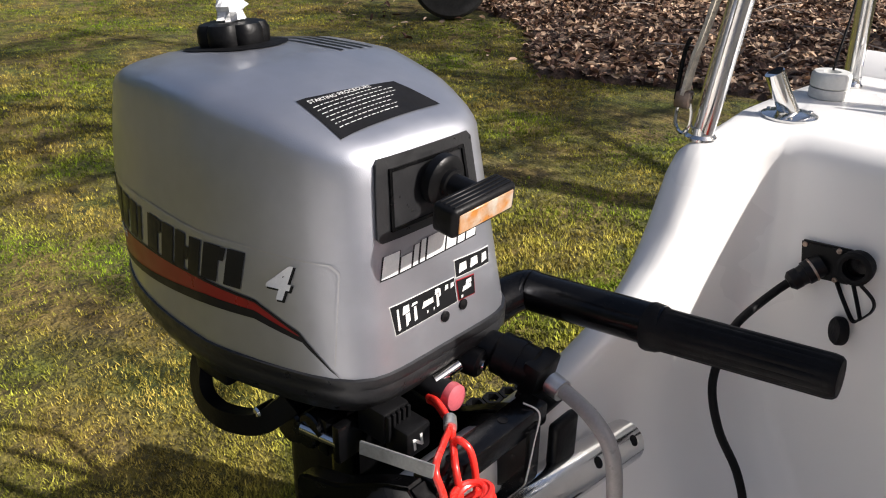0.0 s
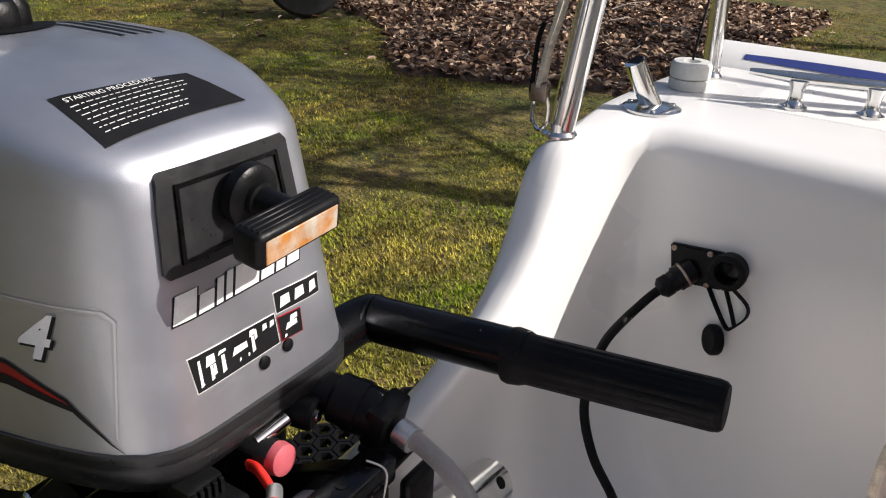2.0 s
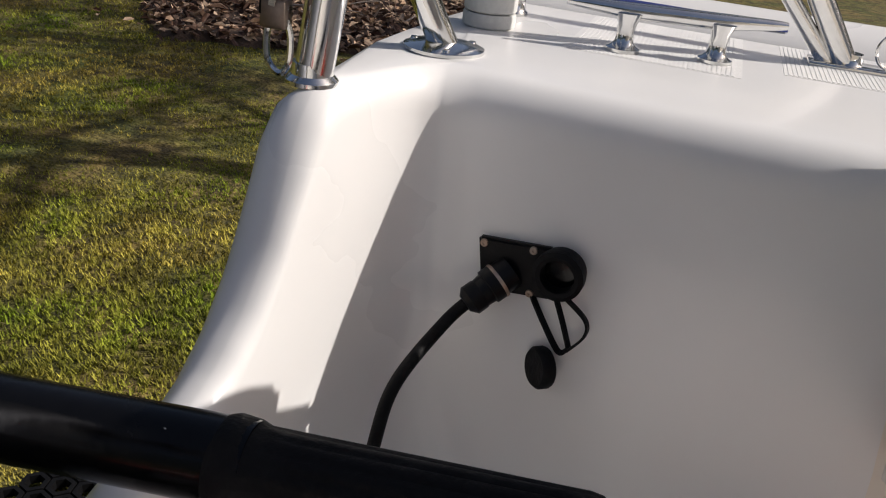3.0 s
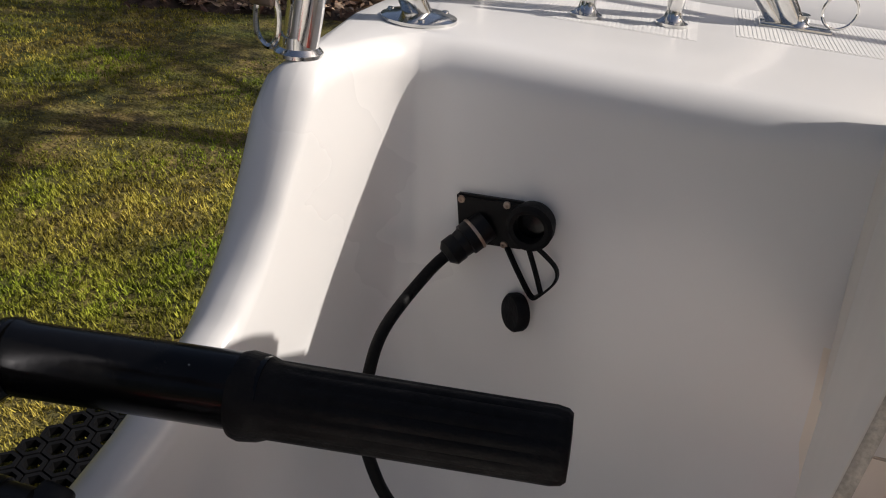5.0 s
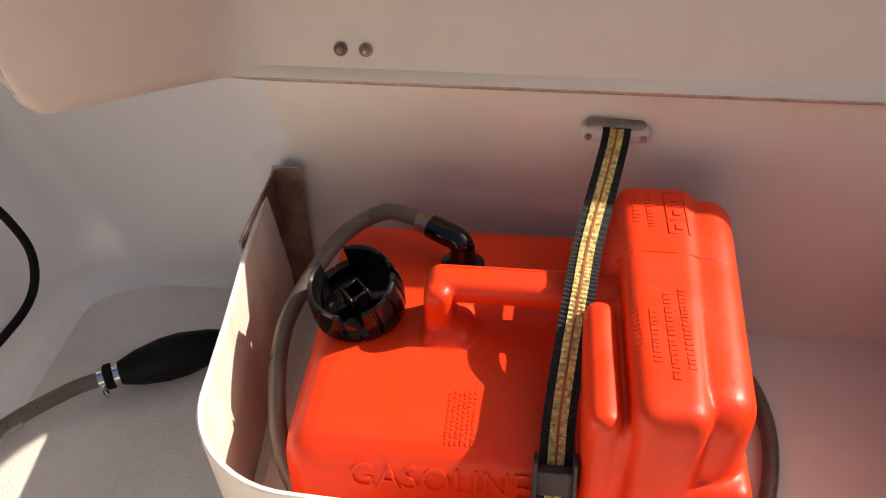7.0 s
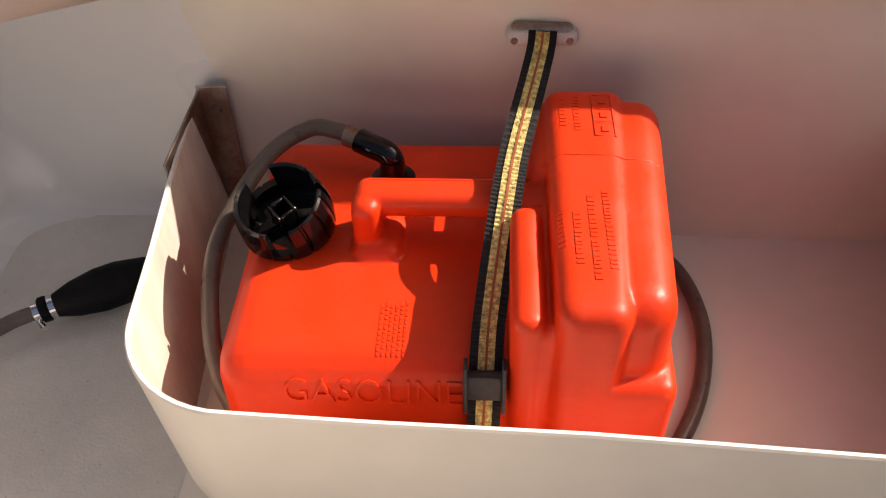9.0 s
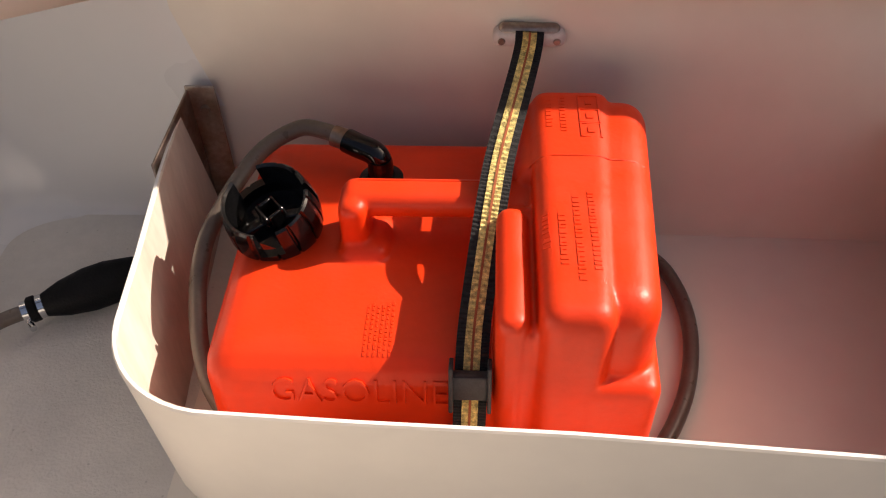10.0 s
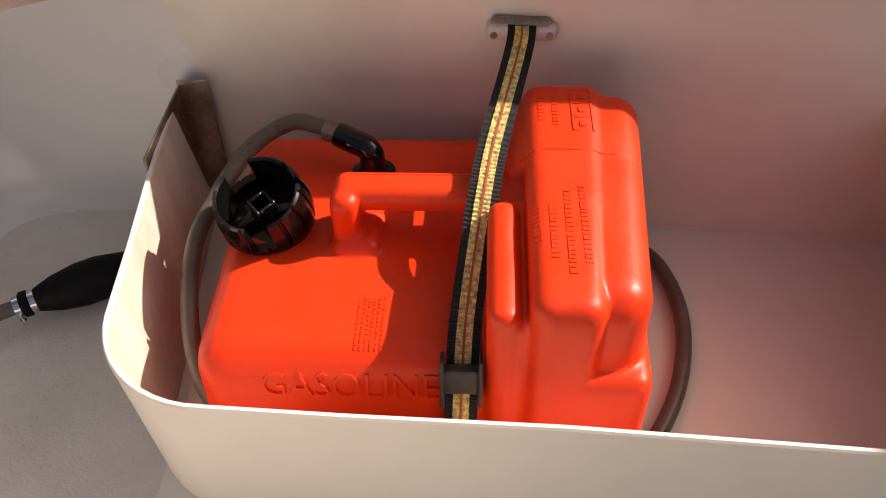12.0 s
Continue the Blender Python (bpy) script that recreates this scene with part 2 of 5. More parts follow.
def letters(text, size, extrude_by=0.0, shear=0.0, bold=0.0, align="LEFT"):
    """Raised letters as a bmesh in XY, in the built-in font."""
    cu = bpy.data.curves.new("letters", "FONT")
    cu.body, cu.size, cu.extrude, cu.shear, cu.offset, cu.align_x = text, size, extrude_by, shear, bold, align
    cu.resolution_u = 3
    ob = bpy.data.objects.new("letters", cu)
    scene.collection.objects.link(ob)
    me = bpy.data.meshes.new_from_object(ob.evaluated_get(bpy.context.evaluated_depsgraph_get()))
    bm = bmesh.new()
    bm.from_mesh(me)
    bpy.data.objects.remove(ob)
    bpy.data.meshes.remove(me)
    bpy.data.curves.remove(cu)
    return bm


def basis_matrix(o, x, y):
    x, y = Vector(x).normalized(), Vector(y)
    y = (y - x * y.dot(x)).normalized()
    z = x.cross(y)
    m = Matrix((x, y, z)).transposed().to_4x4()
    m.translation = o
    return m


def flat_poly(poly, cell=0.012):
    """A flat outline in XY, cut into small cells so that it can be laid on a curved face."""
    bm = bmesh.new()
    bm.faces.new([bm.verts.new((x, y, 0)) for x, y in poly])
    return cut_up(bm, cell)


def cut_up(bm, cell=0.012):
    xs = [v.co.x for v in bm.verts]
    ys = [v.co.y for v in bm.verts]
    for i in range(2):
        lo, hi = (min(xs), max(xs)) if i == 0 else (min(ys), max(ys))
        k = math.floor(lo / cell) + 1
        while k * cell < hi:
            co, no = Vector((0, 0, 0)), Vector((0, 0, 0))
            co[i], no[i] = k * cell, 1
            bmesh.ops.bisect_plane(bm, geom=bm.verts[:] + bm.edges[:] + bm.faces[:], plane_co=co, plane_no=no, dist=1e-6)
            k += 1
    bmesh.ops.triangulate(bm, faces=bm.faces)
    return bm


def lay(bm, m, way, tree, lift=0.0006):
    """Lays a flat mesh on the surface in tree, along way."""
    way = Vector(way).normalized()
    for v in bm.verts:
        p = m @ v.co
        hit, normal, _, _ = tree.ray_cast(p - way * 0.5, way)
        if hit is None:
            hit, normal, _, _ = tree.find_nearest(p)
        if normal.dot(way) > 0:
            normal = -normal
        v.co = hit + normal * lift
    bmesh.ops.recalc_face_normals(bm, faces=bm.faces)
    if bm.faces and sum((f.normal * f.calc_area() for f in bm.faces), Vector()).dot(way) > 0:
        bmesh.ops.reverse_faces(bm, faces=bm.faces)
    return bm


def emboss(bm, m, way, tree, lift=0.0):
    """Lays thick letters on a surface, keeping their height above it."""
    way = Vector(way).normalized()
    for v in bm.verts:
        p = m @ Vector((v.co.x, v.co.y, 0))
        hit, normal, _, _ = tree.ray_cast(p - way * 0.5, way)
        if hit is None:
            hit, normal, _, _ = tree.find_nearest(p)
        if normal.dot(way) > 0:
            normal = -normal
        v.co = hit + normal * (lift + v.co.z)
    return bm


def finished_tree(ob):
    """The surface of an object with its modifiers."""
    dg = bpy.context.evaluated_depsgraph_get()
    dg.update()
    return BVHTree.FromObject(ob, dg)


def tree_of(ob):
    bm = bmesh.new()
    bm.from_mesh(ob.data)
    t = BVHTree.FromBMesh(bm)
    bm.free()
    return t


# ---- ground ----
GROUND = 0.45


def ground():
    bm = bmesh.new()
    n = 60
    rows = []
    for i in range(n + 1):
        row = []
        for j in range(n + 1):
            u, v = i / n * 2 - 1, j / n * 2 - 1
            x, y = math.copysign(abs(u) ** 3, u) * 400 - 3, math.copysign(abs(v) ** 3, v) * 400 + 4
            row.append((x, y, GROUND + 0.03 * noise.noise((x * 0.6, y * 0.6, 0)) - 0.03))
        rows.append(row)
    return tagged(obj("ground", grid_mesh(rows), SOIL), "mossy spring lawn with bare patches", "lawn", kind="structure")


ground()


def in_bed(x, y):
    """Whether a place lies in the leaf-covered bed."""
    edge = 5.75 + 0.25 * math.sin(x * 2.1) + max(0, -3.9 - x) * 0.75
    return y > edge + 0.15 * noise.noise((x * 3, y * 3, 1)) and x < -1.6 + 0.2 * noise.noise((x, y * 2, 3)) and y < 11.5


def blades(name, count, area, size, material, label, keep):
    verts, faces = [], []
    rnd = random.Random(4)
    made = 0
    while made < count:
        x, y = area(rnd)
        if not keep(x, y, rnd):
            continue
        made += 1
        h = size * rnd.uniform(0.5, 1.3)
        for _ in range(4):
            a = rnd.uniform(0, 6.283)
            lean = rnd.uniform(0.3, 1.2)
            w = h * rnd.uniform(0.10, 0.2)
            dx, dy = math.cos(a), math.sin(a)
            ox, oy = x + rnd.uniform(-1, 1) * h * 0.6, y + rnd.uniform(-1, 1) * h * 0.6
            k = len(verts)
            verts += [(ox - dy * w, oy + dx * w, GROUND - 0.03), (ox + dy * w, oy - dx * w, GROUND - 0.03),
                      (ox + dx * h * lean, oy + dy * h * lean, GROUND - 0.03 + h)]
            faces.append((k, k + 1, k + 2))
    me = bpy.data.meshes.new(name)
    me.from_pydata(verts, [], faces)
    me.materials.append(material)
    return tagged(new(name, me), label, "grass", kind="stuff")


def lawn_area(rnd):
    r = 1.6 + 10.5 * rnd.random() ** 1.5
    a = radians(rnd.uniform(66, 178))
    return r * math.cos(a) - 0.1, r * math.sin(a)


blades("grass", 210000, lawn_area, 0.0165, GRASS, "short yellow-green mossy grass", lambda x, y, r: not in_bed(x, y) and noise.noise((x * 1.3, y * 1.3, 5)) + r.uniform(-0.5, 0.5) > -0.45)


def leaf_bed():
    rows = []
    for i in range(41):
        y = 5.2 + i * 0.16
        rows.append([(-7.5 + j * 0.16, y, GROUND + (0.012 + 0.012 * noise.noise((j * 0.4, i * 0.4, 2)) if in_bed(-7.5 + j * 0.16, y) else -0.12)) for j in range(40)])
    bed = tagged(obj("leaf_bed", grid_mesh(rows), LITTER), "dark soil bed under dead leaves", "ground", kind="structure")
    verts, faces = [], []
    rnd = random.Random(9)
    made = 0
    while made < 15000:
        x, y = rnd.uniform(-7.5, -1.2), rnd.uniform(5.2, 11.4)
        if not in_bed(x, y) and rnd.random() > 0.012:
            continue
        made += 1
        q = Euler((rnd.gauss(0, 0.45), rnd.gauss(0, 0.45), rnd.uniform(0, 6.28))).to_matrix()
        s, c = rnd.uniform(0.02, 0.06), Vector((x, y, GROUND + rnd.uniform(0.0, 0.04)))
        k = len(verts)
        curl = rnd.uniform(-0.2, 0.5) * s
        for p in ((-s, 0, 0), (-0.3 * s, -0.45 * s, curl), (0.5 * s, -0.35 * s, curl), (s, 0, 0), (0.5 * s, 0.38 * s, curl), (-0.3 * s, 0.45 * s, curl)):
            verts.append(c + q @ Vector(p))
        faces += [(k, k + 1, k + 2, k + 3), (k, k + 3, k + 4, k + 5)]
    me = bpy.data.meshes.new("dead_leaves")
    me.from_pydata(verts, [], faces)
    me.materials.append(LEAF)
    tagged(new("dead_leaves", me), "heap of dry brown fallen leaves", "leaves", kind="stuff")


leaf_bed()

rnd = random.Random(21)
for k in range(14):
    p = Vector((rnd.uniform(-5.2, -1.9), rnd.uniform(6.2, 10.0), GROUND + 0.05))
    d = rnd.uniform(0, 6.28)
    ln = rnd.uniform(0.25, 0.7)
    q = p + Vector((math.cos(d) * ln, math.sin(d) * ln, rnd.uniform(0, 0.05)))
    tagged(obj("twig", tube([p, p.lerp(q, 0.5) + Vector((rnd.uniform(-0.06, 0.06), rnd.uniform(-0.06, 0.06), 0.02)), q], lambda t: 0.008 * (1 - 0.6 * t), 6, 4), TWIG), "pale dry twig lying on the dead leaves", "twig", "twigs on the leaf bed")


def woods():
    """Dark trees all round the garden, past the view, added to dim sky light and reflections."""
    verts, faces = [], []
    rnd = random.Random(31)
    for _ in range(9000):
        a = rnd.uniform(0, 6.283)
        r = rnd.uniform(19, 24)
        h = rnd.random() ** 0.8 * (8.5 + 2.0 * math.sin(a * 5) + 1.2 * math.sin(a * 13))
        c = Vector((r * math.cos(a), r * math.sin(a) + 2, GROUND + h))
        q = Euler((rnd.uniform(-1.5, 1.5), rnd.uniform(-1.5, 1.5), rnd.uniform(0, 6.28))).to_matrix()
        s = rnd.uniform(0.3, 0.75)
        k = len(verts)
        verts += [c + q @ Vector(v) for v in ((-s, 0, 0), (0, -s * 0.6, 0.1), (s, 0, 0), (0, s * 0.6, 0.1))]
        faces.append((k, k + 1, k + 2, k + 3))
    me = bpy.data.meshes.new("woods")
    me.from_pydata(verts, [], faces)
    me.materials.append(WOODS)
    tagged(new("woods", me), "unseen dark woods added round the garden to dim sky and reflections", "woods", kind="stuff")


woods()

# ---- the boat's moulded stern ----
SOLE_Z = 1.13


TOP_Y = [(-0.34, 1.06), (0.05, 1.034), (0.45, 1.013), (2.2, 0.982)]
MID_Y = [(-0.34, 1.035), (-0.1, 1.008), (0.05, 0.987), (0.45, 0.935), (2.2, 0.909)]
FOOT_Y = [(-0.34, 0.985), (0.0, 0.982), (0.3, 0.956), (0.6, 0.938), (2.2, 0.909)]
# height of the transom's top against y
CREST = [(-1.2, 1.69), (-0.9, 1.69), (-0.6, 1.52), (-0.45, 1.492), (0.59, 1.492), (0.67, 1.496), (0.72, 1.504), (0.79, 1.521), (0.82, 1.533), (0.855, 1.558), (0.885, 1.592), (0.912, 1.635), (0.935, 1.680), (0.948, 1.694), (0.97, 1.699), (1.05, 1.70), (2, 1.70)]


def stations():
    """Round the well from the transom to the bow end: inner top, middle and foot in plan, outer edge, height of the crest, roll radius."""
    out = []
    for y in [-1.2, -1.0, -0.9, -0.8, -0.7, -0.6, -0.5, -0.3, 0, 0.3, 0.5] + [0.56 + 0.02 * i for i in range(13)] + [0.81 + 0.01 * i for i in range(10)]:
        out.append(((-0.412, y), (-0.408, y), (-0.29, y), (-0.462, y), lerp_curve(CREST, y), 0.015))
    for i in range(1, 12):
        a = math.pi / 2 * i / 12
        k = i / 12

        def arc(x0, y0, x1, y1):
            return (x0 + (x1 - x0) * (1 - math.cos(a)), y0 + (y1 - y0) * math.sin(a))
        oy = 0.90 + (k * 2 if k < 0.25 else 0.5 + (k - 0.25) / 0.75 * 5.6) * 0.1 * 1.0
        out.append((arc(-0.412, 0.90, -0.362, 1.058), arc(-0.408, 0.90, -0.335, 1.03), arc(-0.29, 0.90, -0.2, 0.978), (-0.462 + 0.05 * k ** 3, oy), lerp_curve(CREST, oy if oy < 1 else 1.0), 0.015 + 0.025 * k))
    for i in range(46):
        k = i / 45
        x = -0.362 + k ** 1.2 * 2.532
        xm = -0.335 + k ** 1.2 * 2.505
        xf = -0.2 + k ** 1.2 * 2.37
        out.append(((x, lerp_curve(TOP_Y, x)), (xm, lerp_curve(MID_Y, xm)), (xf, lerp_curve(FOOT_Y, xf)), (x - 0.08, 1.475 - 0.01 * k), 1.70, 0.040))
    return out


def boat():
    rows = []
    for top, mid, foot, outer, z, r in stations():
        top, mid, foot, outer = (Vector(p) for p in (top, mid, foot, outer))
        inward = (mid - top).normalized() if (mid - top).length > 1e-6 else Vector((1, 0))
        across = outer - top
        w = across.length
        across.normalize()
        col = []
        fz = SOLE_Z
        out = (foot - mid).normalized()
        # fillet at the sole
        for a in range(0, 91, 18):
            c = math.radians(a)
            p = foot + out * 0.045 * (1 - math.sin(c))
            col.append((p.x, p.y, fz + 0.045 * (1 - math.cos(c))))
        zm = min(1.43, z - 0.07)
        for k in range(1, 5):
            t = k / 4
            p = foot.lerp(mid, t ** 0.6)
            col.append((p.x, p.y, fz + 0.045 + (zm - fz - 0.045) * t))
        for k in range(1, 6):
            t = k / 5
            p = mid.lerp(top, t ** 1.5)
            col.append((p.x, p.y, zm + (z - r - zm) * t))
        for a in range(15, 91, 15):
            c = math.radians(a)
            p = top + across * r * (1 - math.cos(c))
            col.append((p.x, p.y, z - r + r * math.sin(c)))
        r2 = min(0.034, (w - r) * 0.95) if w < 0.12 else 0.018
        p = top + across * (w - r2)
        for k in (0.34, 0.67, 1.0):
            q = (top + across * r).lerp(p, k)
            col.append((q.x, q.y, z))
        for a in range(18, 91, 18):
            c = math.radians(a)
            q = p + across * r2 * math.sin(c)
            col.append((q.x, q.y, z - r2 + r2 * math.cos(c)))
        for dz, do in ((0.05, 0.004), (0.2, 0.0), (0.5, -0.02), (0.9, -0.12)):
            q = outer + across * do
            col.append((q.x, q.y, max(z - dz, 0.62)))
        rows.append(col)
    bm = grid_mesh(rows)
    bmesh.ops.recalc_face_normals(bm, faces=bm.faces)
    for f in bm.faces:      # the uncovered wall inside the locker
        c = f.calc_center_median()
        if c.x > 0.045 and c.z < 1.5 and c.y < 1.06:
            f.material_index = 1
    ob = obj("boat_stern", bm, [GEL, GEL_OLD], angle=50)
    return tagged(ob, "glossy white moulded stern and side deck of a sailing boat", "boat", kind="structure")


boat()
# sole of the well
SIDES = (-1.2, -0.6, 0, 0.3, 0.6, 0.8, 0.9, 0.94, 0.99)
bm = grid_mesh([[(x, y, SOLE_Z) for y in SIDES] for x in (-0.31, -0.2, -0.05, 0.05, 0.3, 0.45, 1.0, 2.2)])
bmesh.ops.recalc_face_normals(bm, faces=bm.faces)
tagged(obj("cockpit_sole", bm, SOLE), "grey-white nonslip cockpit sole", "floor", kind="structure")
# smooth floor of the locker
bm = grid_mesh([[(x, y, SOLE_Z + 0.007) for y in (0.505, 0.7, 0.9, 0.99)] for x in (0.075, 0.3, 0.6, 1.0, 1.85)])
bmesh.ops.recalc_face_normals(bm, faces=bm.faces)
tagged(obj("locker_floor", bm, GEL_OLD), "smooth cream gelcoat floor of the locker", "floor", kind="structure")
# unseen seat over the locker's forward end, added to cut the sky light inside
tagged(obj("seat_top", box((0.84, 0.44, 1.322), (1.9, 1.03, 1.345), 0.006), GEL_OLD), "unseen cream gelcoat seat over the forward end of the locker", "seat", kind="structure")
# the near side of the well, behind the camera
tagged(obj("wall_near", box((-0.45, -1.26, 0.7), (2.2, -1.2, 1.70), 0.02), GEL), "white moulded side of the well", "wall", kind="structure")
# unseen forward wall, its height set to shade the locker floor
tagged(obj("wall_forward", box((1.9, -1.2, 0.9), (1.98, 1.45, 2.35), 0.02), GEL), "unseen white wall added at the front of the well as a sunshade", "wall", kind="structure")


# ---- outboard motor ----
CY = 0.522


def cowl_ring(k, z, front, rear, wf, wm, n=72):
    """A plan outline: flat front with round corners, full sides, round tail; k shrinks it."""
    pts = []
    for i in range(n):
        a = 2 * math.pi * i / n
        c, s = math.cos(a), math.sin(a)
        mid = front - 0.17
        if c >= 0:
            e = 7.0
            d = (abs(c) ** e + abs(s) ** e) ** (-1 / e)
            x, y = mid + (front - mid) * c * d, s * d
        else:
            e = 2.35
            d = (abs(c) ** e + abs(s) ** e) ** (-1 / e)
            x, y = mid + (mid - rear) * c * d, s * d
        f = min(max((x - mid) / (front - mid), 0), 1)
        y *= wm + (wf - wm) * f ** 1.3
        cx = -0.68
        pts.append(Vector((cx + (x - cx) * k, CY + y * k, z)))
    return pts


def crown(x):
    """Height of the cowl's top along its length."""
    return lerp_curve([(-0.96, 1.742), (-0.93, 1.775), (-0.88, 1.804), (-0.82, 1.823), (-0.74, 1.834), (-0.66, 1.834), (-0.58, 1.820), (-0.52, 1.801), (-0.47, 1.788)], x)


def outboard():
    motor = thing("outboard_motor", "silver small outboard motor with black tiller, clamped on the transom", "outboard motor")
    rows = []
    for t in (0, 0.02, 0.15, 0.3, 0.45, 0.6, 0.75, 0.88, 0.96):
        row = cowl_ring(1, 0, -0.466 - 0.028 * t, -0.922 - 0.018 * math.sin(t * 2.4), 0.113 - 0.018 * t, 0.158 - 0.012 * t - 0.012 * t ** 3)
        for p in row:
            p.z = 1.584 + (crown(p.x) - 0.030 - 1.584) * t
        rows.append(row)
    base = rows[-1]
    c = Vector((-0.68, CY, 0))
    for k, dz in ((0.985, 0.46), (0.965, 0.68), (0.93, 0.84), (0.88, 0.93), (0.8, 0.98), (0.65, 1.0), (0.45, 1.005), (0.22, 1.01), (0.02, 1.01)):
        row = []
        for p in base:
            q = Vector((c.x + (p.x - c.x) * k, c.y + (p.y - c.y) * k, 0))
            edge = abs(q.y - CY) / 0.14
            q.z = crown(q.x) - 0.030 + 0.030 * dz - 0.010 * edge ** 2
            lowest = p.z
            q.z = max(q.z, lowest + 0.0) if k > 0.9 else q.z
            row.append(q)
        rows.append(row)
    bm = grid_mesh(rows, close=True)
    bm.faces.new([v for v in bm.verts][-72:])
    bmesh.ops.recalc_face_normals(bm, faces=bm.faces)
    cowl = part("cowl", bm, SILVER, motor, "silver metallic engine cowl with graphics", angle=60)
    skin = tree_of(cowl)

    # black seal and lower pan
    rows = []
    for k, z in ((0.99, 1.588), (1.012, 1.587), (1.018, 1.581), (1.011, 1.577), (1.016, 1.574), (1.016, 1.566), (1.0, 1.560), (0.97, 1.553), (0.95, 1.546), (0.88, 1.541), (0.7, 1.537), (0.5, 1.532), (0.3, 1.53)):
        rows.append(cowl_ring(k, z, -0.466, -0.922, 0.113, 0.158))
    bm = grid_mesh(rows, close=True)
    bm.faces.new([v for v in bm.verts][-72:])
    bmesh.ops.recalc_face_normals(bm, faces=bm.faces)
    part("lower_pan", bm, SATIN, motor, "black rubber seal and lower pan")

    # fuel cap, dark oval inlay, tissue
    m = axis_matrix((-0.775, CY, crown(-0.775) - 0.006), (-0.10, 0, 1))
    oval = flat_poly([(-0.775 + 0.060 * math.cos(a * 0.196), CY + 0.054 * math.sin(a * 0.196)) for a in range(32)], 0.02)
    part("cap_inlay", lay(oval, Matrix.Translation((0, 0, 1.9)), (0, 0, -1), skin, 0.0012), RUBBER, motor)
    cap = part("fuel_cap", lathe([(0.026, 0), (0.036, 0.004), (0.038, 0.010), (0.038, 0.022), (0.035, 0.028), (0.027, 0.030)], m, 48,
               twist=lambda a, k: 1 - 0.15 * max(0, math.cos(a * 6)) ** 3), BLACK, motor, "black knurled fuel cap")
    part("vent_knob", lathe([(0.010, 0.029), (0.010, 0.034), (0.006, 0.036)], m, 16), BLACK, cap)
    paper = lathe([(0.010, 0.029), (0.015, 0.032), (0.013, 0.040), (0.017, 0.046), (0.010, 0.053), (0.004, 0.055)], m, 14, twist=lambda a, k: 1 + 0.22 * math.sin(a * 3 + k * 2.1) + 0.12 * math.sin(a * 5 + k))
    part("tissue", paper, PAPER, cap, "crumpled white tissue stuffed on the vent", smooth=False)
    # ribs on the crown
    for dy in (-0.022, -0.008, 0.006, 0.020):
        strip = flat_poly([(x, CY + 0.045 + dy + (-0.86 - x) * -0.12) for x in (-0.90, -0.66)] + [(x, CY + 0.050 + dy + (-0.86 - x) * -0.12) for x in (-0.66, -0.90)], 0.02)
        part("trim_line", lay(strip, Matrix.Translation((0, 0, 1.9)), (0, 0, -1), skin, 0.0008), BLACK, motor)

    # starting label on the crown
    m = basis_matrix((-0.524, 0.445, 1.9), (-0.004, 0.13, 0), (-0.06, 0, 0))
    lab = part("starting_label", lay(flat_poly([(0, 0), (0.130, 0), (0.117, 0.048), (0.004, 0.060)], 0.015), m, (0, 0, -1), skin, 0.0008), LABEL_BLACK, motor, "black starting instruction label")
    txt = letters("STARTING PROCEDURE", 0.0070)
    part("heading", lay(cut_up(txt, 0.02), m @ Matrix.Translation((0.010, 0.0485, 0)) @ Matrix.Rotation(-0.03, 4, "Z"), (0, 0, -1), skin, 0.0016), PRINT, lab)
    rnd = random.Random(2)
    for i in range(7):
        x = 0.009
        bm = bmesh.new()
        while x < rnd.uniform(0.08, 0.113):
            w = rnd.uniform(0.002, 0.007)
            y = 0.0425 - i * 0.0054
            b2 = bmesh.new()
            b2.faces.new([b2.verts.new(p) for p in ((x, y, 0), (x + w, y, 0), (x + w, y + 0.0008, 0), (x, y + 0.0008, 0))])
            bm = join(bm, b2)
            x += w + 0.0018
        part("text_line", lay(bm, m, (0, 0, -1), skin, 0.0016), PRINT, lab)

    # starter plate and pull grip on the front
    fm = basis_matrix((-0.40, CY, 1.60), (0, 1, 0), (0, 0, 1))      # local x: across, y: up
    def front(poly, lift, material, name, parent, cell=0.02, label=""):
        return part(name, lay(flat_poly(poly, cell), fm, (-1, 0, 0), skin, lift), material, parent, label)
    face_x = -0.489
    plate_m = basis_matrix((-0.40, CY - 0.003, 1.743), (0, 1, 0), (0, 0, 1))

    def slab(poly, depth, lift, material, name, parent, label=""):
        out = extrude(poly, depth, Matrix.Translation((0, 0, -depth / 2)), 0.0)
        return part(name, emboss(cut_up(out, 0.015), plate_m, (-1, 0, 0), skin, lift), material, parent, label, angle=25)
    plate = slab([(-0.069, -0.030), (-0.066, -0.034), (0.062, -0.034), (0.066, -0.030), (0.060, 0.034), (0.056, 0.038), (-0.058, 0.038), (-0.062, 0.034)], 0.004, 0.002, SATIN, "starter_plate", motor, "black recessed starter plate")
    for poly in ([(-0.055, -0.026), (0.052, -0.026), (0.051, -0.023), (-0.054, -0.023)], [(-0.055, -0.026), (-0.052, -0.026), (-0.047, 0.029), (-0.050, 0.029)], [(-0.050, 0.026), (0.047, 0.026), (0.047, 0.029), (-0.050, 0.029)], [(0.049, -0.026), (0.052, -0.026), (0.047, 0.029), (0.044, 0.029)]):
        slab(poly, 0.003, 0.0045, GLOSS, "plate_rib", plate)
    gm = axis_matrix((face_x + 0.006, CY + 0.003, 1.752), (1, 0.0, -0.10))
